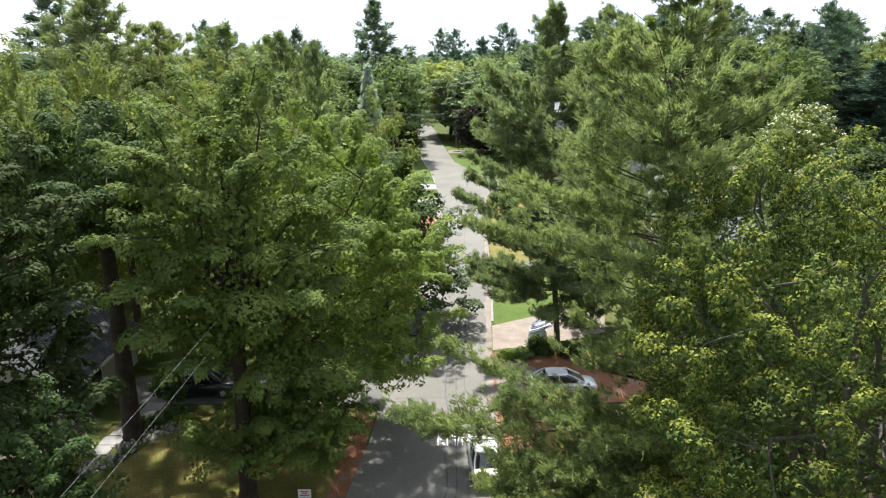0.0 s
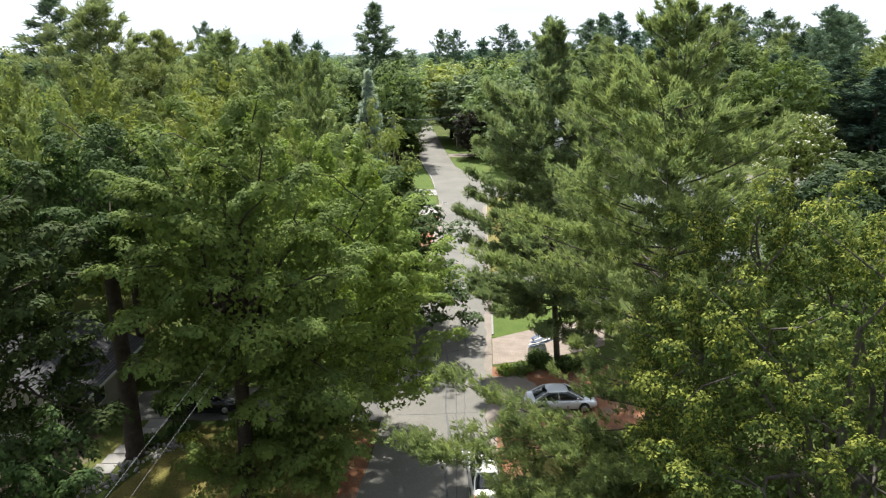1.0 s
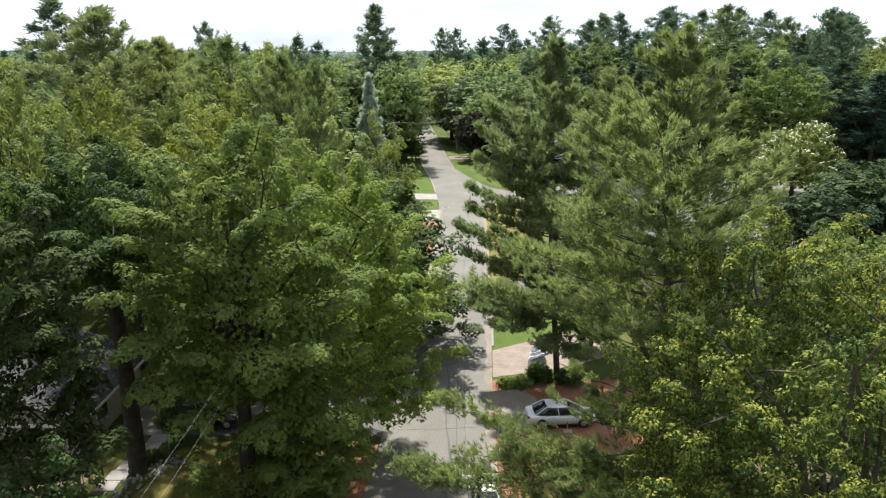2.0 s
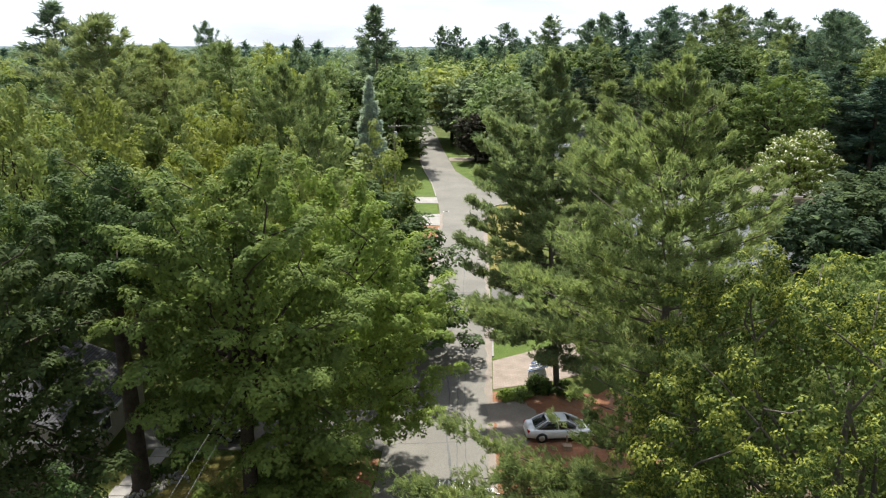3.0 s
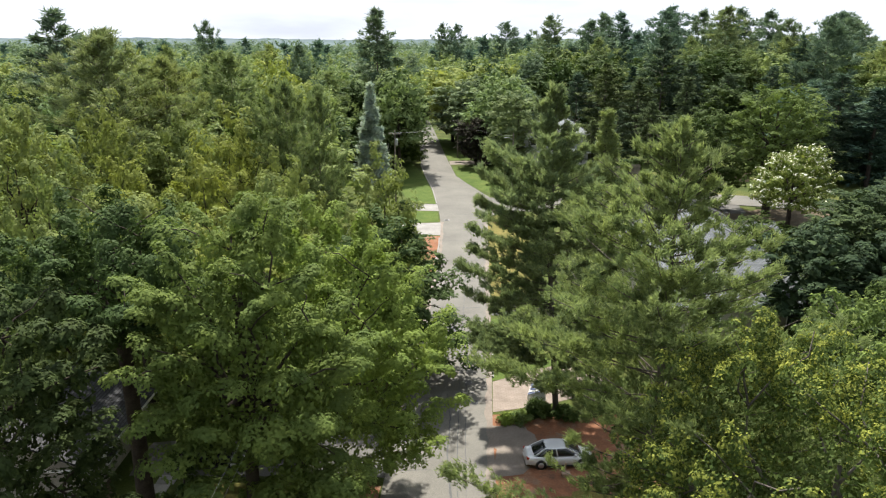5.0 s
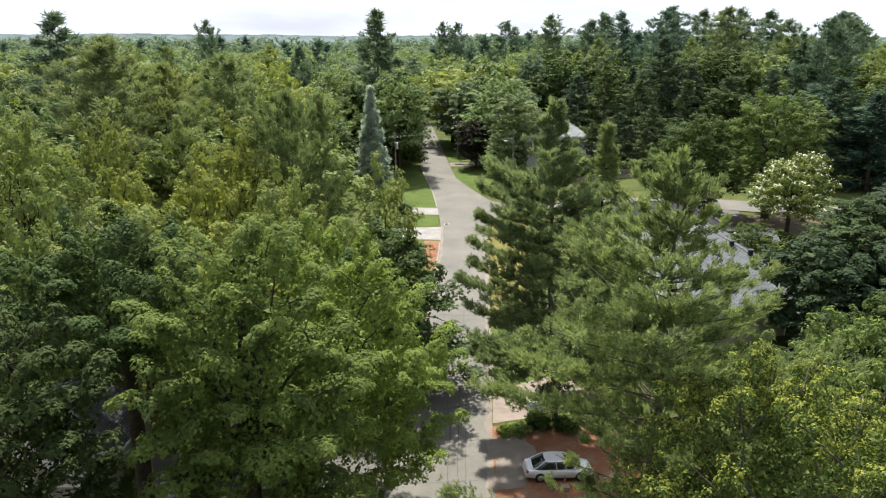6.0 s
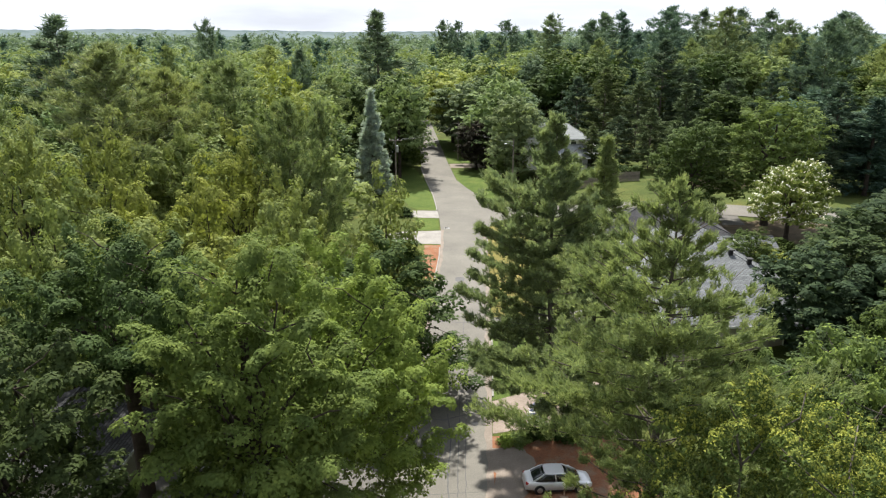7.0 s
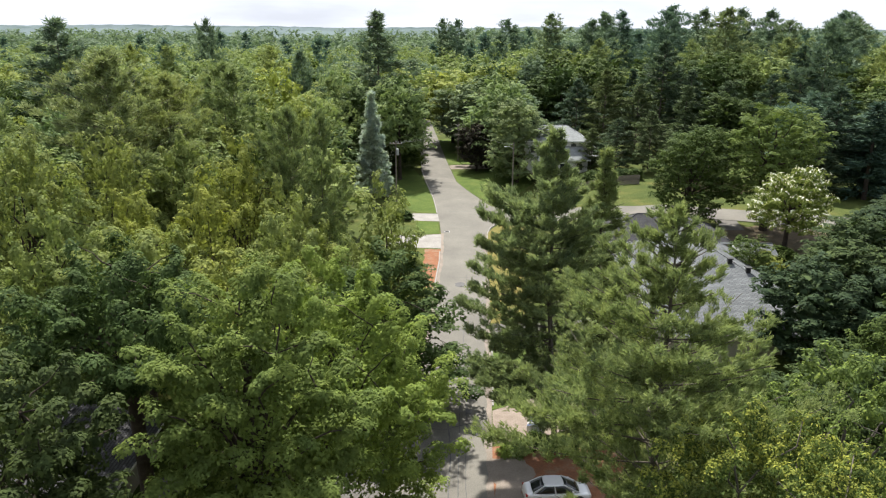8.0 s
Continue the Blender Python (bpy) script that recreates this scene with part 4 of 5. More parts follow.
while y < 460:
    step = 10.0 if y < 150 else 10.6 if y < 250 else 12.5
    half = 0.68 * y + 22
    for x in np.arange(-half, half, step):
        px, py = x + rng.uniform(-0.38, 0.38) * step, y + rng.uniform(-0.38, 0.38) * step
        if not clear(px, py):
            continue
        u = rng.uniform()
        east = px > 20
        h = rng.uniform(15.5, 22.5) if not east else rng.uniform(14, 20.5)
        if y < 235:
            k = "pine" if u < (0.11 if east else 0.07) else "spruce" if u < (0.24 if east else 0.14) else "dark" if u < (0.82 if east else 0.34) else "leafy"
            h *= {"pine": 1.15, "spruce": 1.0}.get(k, 1.0)
            k = {"leafy": "wide", "dark": "wide_dark"}.get(k, k) if y > 150 else k
            kinds[k].append((px, py, h, rng.uniform(4.8, 8.2) * (0.72 if k in ("pine", "spruce") else 1)))
        else:
            far_rows.append((px, py, h, u))
    y += step
plant(kinds["leafy"], "broadleaf_tree", FAR_LEAF, "bark", "woods_leaf", "green broadleaf tree in the woods", "woods broadleaf", 20, 5.6)
plant(kinds["dark"], "broadleaf_tree", FAR_LEAF, "bark", "dark_leaf", "dark green broadleaf tree in the woods", "woods dark broadleaf", 20, 5.6)
plant(kinds["wide"], "broadleaf_tree", WIDE_LEAF, "bark", "woods_leaf", "green broadleaf tree in the woods", "woods broadleaf", 20, 5.6)
plant(kinds["wide_dark"], "broadleaf_tree", WIDE_LEAF, "bark", "dark_leaf", "dark green broadleaf tree in the woods", "woods dark broadleaf", 20, 5.6)
plant(kinds["pine"], "pine_tree", FAR_PINE, "pine_bark", "pine_needle", "white pine standing among broadleaf trees", "woods pines", 26, 4.6)
plant(kinds["spruce"], "spruce_tree", FAR_SPRUCE, "bark", "spruce_needle", "dark spruce standing in the woods", "woods spruces", 24, 3.9)


def wood_stuff(name, rows, shapes, material, label, r0):
    """One sheet of crowns, too many to count."""
    vs, fs, base = [], [], 0
    for k, (x, y, h, u) in enumerate(rows):
        v, f = shapes[k % len(shapes)]
        a = k * 2.4
        c, s = math.cos(a), math.sin(a)
        q = h / 20
        w = v @ np.array([[c, s, 0], [-s, c, 0], [0, 0, 1]]) * np.array([q * 1.15, q * 1.15, q]) + np.array([x, y, float(gz(x, y))])
        vs.append(w)
        fs.append(f + base)
        base += len(v)
    return tagged(part(name, arrays_mesh(name, np.vstack(vs), np.vstack(fs)), material), label, "woods", kind="stuff")


TINY_LEAF = [canopy(90 + k, 20, 6.2, 5, spacing=3.2, tufts=4, per=5, tuft_r=0.98, leaf=0.95, droop=0.4, rise=0.5, lobes=8, twigs=0, core=130, core_leaf=1.8)[1] for k in range(3)]
TINY_PINE = [conifer(94 + k, 24, 6, 4.2, 2.0, 5, 5, 3, 1.9, 0.62, 0.02, 0.2, 0.6, 0.4)[1] for k in range(2)]
# woods out of view behind the camera, added to cut skylight
back = [(x + rng.uniform(-3, 3), yb + rng.uniform(-3, 3), rng.uniform(17, 22), 1) for yb in range(-74, -8, 11) for x in range(-66, 67, 11) if abs(x) > 12]
wood_stuff("street_woods", back, TINY_LEAF, "woods_leaf", "unseen woods behind the view, holding back skylight", 5.6)
wood_stuff("far_woods", [r for r in far_rows if r[3] > (0.4 if r[0] > 0 else 0.25)], TINY_LEAF, "woods_leaf", "distant green broadleaf woods", 5.6)
wood_stuff("far_dark_woods", [r for r in far_rows if (0.2 < r[3] <= 0.4 if r[0] > 0 else 0.05 < r[3] <= 0.25)], TINY_LEAF, "hazed_leaf", "distant dark green woods", 5.6)
wood_stuff("far_pine_woods", [r for r in far_rows if r[3] <= (0.2 if r[0] > 0 else 0.05)], TINY_PINE, "hazed_needle", "distant pine woods", 4.2)
rows = []
y = 460.0
while y < 1300:
    step = 14 + (y - 460) * 0.03
    half = 0.66 * y + 30
    for x in np.arange(-half, half, step):
        rows.append((x + rng.uniform(-0.4, 0.4) * step, y + rng.uniform(-0.4, 0.4) * step, rng.uniform(13, 22) * (1 + (y - 460) / 2600), 1))
    y += step * 1.5
SPECK = [canopy(98 + k, 20, 6.5, 4, spacing=5, tufts=3, per=3, tuft_r=2.0, leaf=2.2, droop=0.4, rise=0.4, lobes=6, twigs=0, core=14, core_leaf=4.0)[1] for k in range(2)]
wood_stuff("horizon_woods", rows, SPECK, "hazed_leaf", "distant green woods towards the horizon", 6)
# ridges at the horizon, aerial haze painted into their pale colour
ridge_v, ridge_f = [], []
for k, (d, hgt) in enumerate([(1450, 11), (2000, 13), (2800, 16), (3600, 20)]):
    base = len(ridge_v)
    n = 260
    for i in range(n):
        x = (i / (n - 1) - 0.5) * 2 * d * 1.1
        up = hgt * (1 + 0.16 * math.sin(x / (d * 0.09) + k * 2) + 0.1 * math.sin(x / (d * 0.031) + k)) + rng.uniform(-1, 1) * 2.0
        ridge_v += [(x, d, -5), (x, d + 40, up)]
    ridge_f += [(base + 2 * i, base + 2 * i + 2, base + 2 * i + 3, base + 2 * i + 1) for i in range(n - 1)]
tagged(part("backdrop", arrays_mesh("backdrop", np.array(ridge_v, float), np.array(ridge_f)), "hazed_ridge"), "low wooded ridges along the horizon, haze put into their blue-green", "backdrop", kind="structure")


# ---- small helpers for built things
def box_bm(bm, lo, hi, bevel=0.0):
    r = bmesh.ops.create_cube(bm, size=1.0)
    lo, hi = Vector(lo), Vector(hi)
    for v in r["verts"]:
        v.co = Vector(((lo[i] + hi[i]) / 2 + v.co[i] * (hi[i] - lo[i]) for i in range(3)))
    if bevel:
        es = list({e for v in r["verts"] for e in v.link_edges})
        bmesh.ops.bevel(bm, geom=es, offset=bevel, segments=2, affect="EDGES", profile=0.5)
    return bm


def box(name, lo, hi, material, parent=None, label="", bevel=0.0):
    return part(name, box_bm(bmesh.new(), lo, hi, bevel), material, parent, label)


def pipe(name, path, radius, material, parent=None, label="", sides=8):
    radii = radius if isinstance(radius, (list, tuple)) else [radius] * len(path)
    v, f = tube(path, radii, sides)
    bm = bmesh.new()
    bv = [bm.verts.new(p) for p in v]
    for q in f:
        bm.faces.new([bv[i] for i in q])
    bm.faces.new(bv[:sides][::-1])
    bm.faces.new(bv[-sides:])
    return part(name, bm, material, parent, label)


def slab(name, corners, thick, material, parent=None, label=""):
    """A flat plate through corners, thickened downwards along its normal."""
    c = [Vector(p) for p in corners]
    n = (c[1] - c[0]).cross(c[2] - c[0]).normalized()
    if n.z < 0:
        c.reverse()
        n = -n
    bm = bmesh.new()
    top = [bm.verts.new(p) for p in c]
    low = [bm.verts.new(p - n * thick) for p in c]
    k = len(c)
    bm.faces.new(top)
    bm.faces.new(low[::-1])
    for i in range(k):
        j = (i + 1) % k
        bm.faces.new((top[i], low[i], low[j], top[j]))
    return part(name, bm, material, parent, label)


# ---- street details
KERB = [(-0.95, 118), (-1.6, 128), (-2.3, 137), (-4.1, 152), (-5.5, 166)]


def kerb(points, lift, label):
    pts = np.array(points, float)
    d = unit(np.gradient(pts, axis=0))
    nrm = np.stack([-d[:, 1], d[:, 0]], 1)
    bm = bmesh.new()
    rows = []
    for p, n in zip(pts, nrm):
        z = float(gz(p[0], p[1]))
        a, b = p - n * 0.09, p + n * 0.09
        rows.append([bm.verts.new((a[0], a[1], z)), bm.verts.new((a[0], a[1], z + lift - 0.02)), bm.verts.new((a[0] * 0.8 + b[0] * 0.2, a[1] * 0.8 + b[1] * 0.2, z + lift)), bm.verts.new((b[0], b[1], z + lift)), bm.verts.new((b[0], b[1], z))])
    for r, s in zip(rows, rows[1:]):
        for i in range(4):
            bm.faces.new((r[i], s[i], s[i + 1], r[i + 1]))
    bm.faces.new(rows[0])
    bm.faces.new(rows[-1][::-1])
    bmesh.ops.recalc_face_normals(bm, faces=bm.faces[:])
    return tagged(part("kerb", bm, "concrete"), label, "kerb", kind="structure")


kerb([(float(road_left(y)) - 0.12, y) for y in np.arange(124.8, 168, 2.0)], 0.15, "pale concrete kerb along the bend")
kerb([(float(road_left(y)) - 0.12, y) for y in np.arange(86, 104, 2.0)], 0.13, "worn concrete kerb by bare soil")
kerb([(6.35, 104), (6.5, 108), (6.75, 112), (7.4, 115.2), (8.6, 117.6), (10.4, 119.0), (13, 119.2), (16.5, 117.6), (21, 114.9)], 0.14, "curved concrete kerb at the street corner")
kerb([(float(road_right(y)) + 0.1, y) for y in np.arange(57, 71, 2.0)], 0.1, "low concrete kerb beside a lawn")
strip("gutter_strip", 28, 111, lambda y: road_right(y) - 0.5 + 0.09 * np.sin(y * 0.7) + 0.07 * np.sin(y * 2.3 + 1), road_right, 0.5, 3, 0.036, "sand", "sandy paler strip along the street's edge", "road", kind="structure")
strip("gutter_strip", 50, 112, road_left, lambda y: road_left(y) + 0.4 + 0.08 * np.sin(y * 0.8) + 0.06 * np.sin(y * 2.9), 0.5, 3, 0.036, "sand", "sandy paler strip along the street's edge", "road", kind="structure")
# tar seams
srng = np.random.default_rng(17)


def seam(points, width, seed):
    r = np.random.default_rng(seed)
    pts = []
    for a, b in zip(points, points[1:]):
        n = max(2, int(math.dist(a, b) / 0.5))
        pts += [np.array(a) + (np.array(b) - np.array(a)) * i / n + r.normal(0, 0.022, 2) for i in range(n)]
    pts.append(np.array(points[-1], float))
    pts = np.array(pts)
    d = unit(np.gradient(pts, axis=0))
    nr = np.stack([-d[:, 1], d[:, 0]], 1) * (width * r.uniform(0.5, 1.3, len(pts)))[:, None] / 2
    v = np.concatenate([np.c_[pts - nr, np.full(len(pts), 0.04)], np.c_[pts + nr, np.full(len(pts), 0.04)]])
    n = len(pts)
    f = np.array([(i, i + 1, n + i + 1, n + i) for i in range(n - 1)])
    return part("tar_seam", arrays_mesh("tar_seam", v, f), "tar", road, "dark tar-filled crack")


seam([(0.55, 26), (0.75, 36), (0.9, 46), (1.3, 58), (2.1, 75), (2.9, 92)], 0.07, 1)
seam([(1.25, 27), (1.3, 38), (1.55, 50), (2.1, 62)], 0.05, 2)
seam([(-0.2, 30), (0.25, 33), (0.1, 36), (0.45, 39), (0.15, 44), (0.4, 50), (0.2, 54)], 0.13, 3)
for k, y in enumerate([31.5, 43, 53.5, 61, 66.5, 74, 83, 91, 101, 117, 126, 137, 151]):
    x0, x1 = float(road_left(y)) + srng.uniform(0.3, 1.8), float(road_right(y)) - srng.uniform(0.6, 1.8)
    seam([(x0, y), ((x0 + x1) / 2, y + srng.uniform(-0.6, 0.6)), (min(x1, 5.6), y + srng.uniform(-0.8, 0.8))], srng.uniform(0.06, 0.14), 10 + k)
# oil patches and repairs
for k, (x, y, w, h) in enumerate([(2.0, 56, 0.35, 0.5), (2.4, 52.5, 0.3, 0.35), (0.9, 68, 0.5, 0.8), (1.9, 88, 0.6, 1.0)]):
    a = np.arange(14) / 14 * 2 * math.pi
    rr = 1 + srng.normal(0, 0.15, 14)
    patch("repair_patch", [(x + math.cos(t) * w * q, y + math.sin(t) * h * q) for t, q in zip(a, rr)], 0.041, "tar", "small dark asphalt repair patch", "road patch", 0)
# lettering painted on the road
txt = bpy.data.curves.new("speed_lettering", "FONT")
txt.body = "KM/H"
txt.size = 1.0
txt.align_x = "CENTER"
txt.extrude = 0.002
t_ob = bpy.data.objects.new("tmp_text", txt)
scene.collection.objects.link(t_ob)
bpy.context.view_layer.update()
t_me = bpy.data.meshes.new_from_object(t_ob.evaluated_get(bpy.context.evaluated_depsgraph_get()))
bpy.data.objects.remove(t_ob)
t_me.name = "road_lettering"
lettering = part("road_lettering", t_me, "road_paint")
lettering.matrix_world = Matrix.Translation((0.62, 37.1, 0.042)) @ Matrix.Diagonal((0.82, 2.5, 1, 1))
tagged(lettering, "worn white speed lettering painted on the asphalt", "road marking", kind="structure")

grate = thing("storm_drain", pose(0.3, 113, 0.03), "dark iron storm drain grate in the street", "drain")
box("frame", (-0.4, -0.3, -0.03), (0.4, 0.3, 0.01), "galvanised", grate)
for k in range(6):
    box("bar", (-0.34, -0.25 + k * 0.09, 0.01), (0.34, -0.21 + k * 0.09, 0.022), "dark_plastic", grate)

patch("paved_drive", [(3.75, 51.0), (4.05, 56.2), (10.5, 60.0), (14, 59.5), (13, 54.5), (8.0, 52.2)], 0.026, "paving", "pinkish beige interlocking paver driveway", "driveway", 0)
patch("soil_bank", [(35, 78), (36, 96), (52, 99), (56, 84), (46, 76)], 0.03, "soil", "bare brown ground beneath a blossoming tree", "soil", 0.4, 21)
patch("driveway", [(37.5, 95), (39, 104.5), (42, 104.2), (40.5, 95)], 0.04, "old_asphalt", "grey driveway down from the side street", "driveway", 0.03, 22)
patch("lawn", [(25, 120.5), (32, 115), (45, 112.4), (58, 111), (60, 114), (45, 116.5), (33, 120), (27, 124)], 0.03, "grass", "shaded verge beyond the side street", "lawn", 0.2, 23)


# ---- vehicles
def loft(name, rings, material, parent, label="", smooth_on=True):
    bm = bmesh.new()
    rows = [[bm.verts.new(p) for p in r] for r in rings]
    k = len(rows[0])
    for r, s in zip(rows, rows[1:]):
        for i in range(k):
            j = (i + 1) % k
            bm.faces.new((r[i], r[j], s[j], s[i]))
    bm.faces.new(rows[0][::-1])
    bm.faces.new(rows[-1])
    bmesh.ops.recalc_face_normals(bm, faces=bm.faces[:])
    for f in bm.faces:
        f.smooth = smooth_on
    return part(name, bm, material, parent, label)


def car(name, m, paint, label, length=4.5, width=1.76, height=1.46, boot=True, category="car"):
    """A car, nose along +x: lower body, glasshouse with pillars and roof, wheels, lamps, bumpers."""
    c = thing(name, m, label, category)
    L, W, H = length / 2, width / 2, height
    belt = 0.615 * H
    tail = belt + (0.05 if boot else 0.08)
    # lower body: station, half width, sill height, shoulder height
    st = [(-L, 0.72, 0.40, tail - 0.22), (-L + 0.05, 0.84, 0.30, tail - 0.08), (-L + 0.18, 0.92, 0.24, tail - 0.01), (-L + 0.6, 0.97, 0.2, tail + 0.01), (-0.9, 1.0, 0.18, belt + 0.03), (0.3, 1.0, 0.18, belt), (1.0, 1.0, 0.18, belt - 0.01),
          (L - 0.85, 0.98, 0.2, belt - 0.06), (L - 0.4, 0.93, 0.24, belt - 0.14), (L - 0.14, 0.84, 0.28, belt - 0.23), (L - 0.03, 0.72, 0.34, belt - 0.32), (L, 0.62, 0.40, belt - 0.38)]
    rings = []
    for x, w, z0, z1 in st:
        ring = []
        for k in range(20):
            a = k / 20 * 2 * math.pi
            cx, sz = math.cos(a), math.sin(a)
            e = 0.45
            y = W * w * math.copysign(abs(cx) ** e, cx)
            z = (z0 + z1) / 2 + (z1 - z0) / 2 * math.copysign(abs(sz) ** e, sz)
            ring.append((x, y * (1 - 0.07 * max(0, sz)), z))
        rings.append(ring)
    loft("body", rings, paint, c)
    # glasshouse: a rounded cabin in dark glass, with roof and pillars over it
    xr, xf = (-L + 0.44, 1.42) if boot else (-L + 0.10, 1.2)
    tr, tf = (-L + 1.38, 0.32) if boot else (-L + 0.40, 0.35)
    b, t = W * 0.88, W * 0.70
    zb, zt = belt - 0.04, H - 0.05
    P = lambda x, y, z: Vector((x, y, z))

    def cabin(u, v):
        """A point of the cabin's side: u along, v up."""
        x = (xr + (xf - xr) * u) * (1 - v) + (tr + (tf - tr) * u) * v
        bow = 0.05 * math.sin(math.pi * v)
        return x, (b + (t - b) * v + bow) * (1 - 0.12 * abs(2 * u - 1) ** 4), zb + (zt - zb) * v

    def panel(nm, quad, inset, lab, mat="car_glass"):
        bm = bmesh.new()
        n = 5
        g = [[bm.verts.new(quad(i / (n - 1), j / (n - 1))) for j in range(n)] for i in range(n)]
        for i in range(n - 1):
            for j in range(n - 1):
                bm.faces.new((g[i][j], g[i + 1][j], g[i + 1][j + 1], g[i][j + 1]))
        bmesh.ops.recalc_face_normals(bm, faces=bm.faces[:])
        for f in bm.faces:
            f.smooth = True
        ob = part(nm, bm, mat, c, lab)
        md = ob.modifiers.new("solid", "SOLIDIFY")
        md.thickness = 0.012
        md.offset = 0
        return ob

    def across(u, bulge):
        def q(i, j):
            x, y, z = cabin(u, j)
            s = 2 * i - 1
            return (x + bulge * (1 - s * s), y * s * 0.95, z)
        return q
    panel("windscreen", across(1.0, 0.10), 0, "dark curved windscreen")
    panel("rear_window", across(0.0, -0.08), 0, "dark curved rear window")
    mid = 0.50
    for s in (-1, 1):
        for u0, u1 in ((0.05, mid - 0.02), (mid + 0.02, 0.95)):
            panel("side_window", (lambda i, j, u0=u0, u1=u1, s=s: (lambda p: (p[0], s * p[1], p[2]))(cabin(u0 + (u1 - u0) * i, 0.06 + 0.9 * j))), 0, "dark side window")
        for u in (0.0, mid, 1.0):
            pts = [Vector((p[0], s * p[1], p[2])) for p in (cabin(u, v) for v in np.linspace(0, 1, 5))]
            pipe("pillar", pts, 0.045 if u != mid else 0.03, paint, c, sides=6)
        box("mirror", (xf - 0.52, s * (b + 0.09) - 0.09, zb + 0.05), (xf - 0.38, s * (b + 0.09) + 0.09, zb + 0.19), paint, c, bevel=0.03)
        for hx in (-0.55, 0.35):
            box("door_handle", (hx - 0.1, s * W * 0.975 - 0.02, belt - 0.13), (hx + 0.1, s * W * 0.975 + 0.02, belt - 0.1), paint, c)
        box("tail_lamp", (-L + 0.02, s * W * 0.70 - 0.15, tail - 0.26), (-L + 0.22, s * W * 0.70 + 0.15, tail - 0.1), "red_lens", c, "red tail lamp", bevel=0.04)
        box("headlamp", (L - 0.4, s * W * 0.64 - 0.16, belt - 0.36), (L - 0.12, s * W * 0.64 + 0.16, belt - 0.24), "clear_lens", c, "clear headlamp", bevel=0.04)
        box("sill_trim", (-0.9, s * W * 0.965 - 0.03, 0.18), (0.9, s * W * 0.965 + 0.03, 0.26), "dark_plastic", c)
    rows = []
    for i in range(9):
        u = i / 8
        x = tr - 0.05 + (tf - tr + 0.12) * u
        dome = 0.085 * math.sin(math.pi * (0.1 + 0.8 * u))
        half = W * 0.70 * (1.06 - 0.10 * abs(2 * u - 1) ** 3)
        rows.append([(x, half * v, zt - 0.035 + dome * (1 - v * v * 0.7)) for v in np.linspace(-1, 1, 9)] + [(x, half * 0.97 * v, zt - 0.06) for v in np.linspace(1, -1, 9)])
    loft("roof", rows, paint, c)
    box("bumper", (-L - 0.02, -W * 0.78, 0.28), (-L + 0.16, W * 0.78, 0.5), paint, c, bevel=0.05)
    box("grille", (L - 0.06, -W * 0.42, belt - 0.5), (L + 0.01, W * 0.42, belt - 0.38), "dark_plastic", c, bevel=0.02)
    box("number_plate", (-L - 0.035, -0.26, 0.54), (-L - 0.02, 0.26, 0.66), "sign_white", c)
    for x in (-L * 0.585, L * 0.60):
        for s in (-1, 1):
            ring = lambda r, y: [(x + math.cos(a) * r, y, 0.32 + math.sin(a) * r) for a in np.arange(20) / 20 * 2 * math.pi]
            y0, y1 = s * (W - 0.20), s * (W + 0.012)
            loft("wheel_arch", [ring(0.385, y0), ring(0.385, s * (W - 0.004)), ring(0.37, s * (W + 0.002))], "dark_plastic", c)
            ty = loft("tyre", [ring(0.28, y0), ring(0.32, y0 + s * 0.03), ring(0.32, y1 - s * 0.03), ring(0.29, y1)], "rubber", c)
            loft("rim", [ring(0.21, y1 - s * 0.01), ring(0.20, y1 + s * 0.006), ring(0.05, y1 + s * 0.012)], "alloy", ty, "grey alloy rim")
    return c


car("silver_sedan", pose(7.8, 44.15, 0.013, 0, 0, 4), "silver_paint", "silver four-door sedan parked on bare soil under pines", 4.7, 1.8, 1.48)
car("white_car", pose(2.25, 34.9, 0.035, 0, 0, 92), "white_paint", "white car parked at the street's edge under pine boughs")
car("black_suv", pose(-15.7, 43.9, 0.024, 0, 0, 2), "black_paint", "black sport utility vehicle parked on a shaded driveway", 4.7, 1.85, 1.72, False)
car("black_car", pose(14.2, 63.6, float(gz(14.2, 63.6)) + 0.03, 0, 0, -95), "black_paint", "dark car standing behind pine boughs", 4.4, 1.75, 1.45)


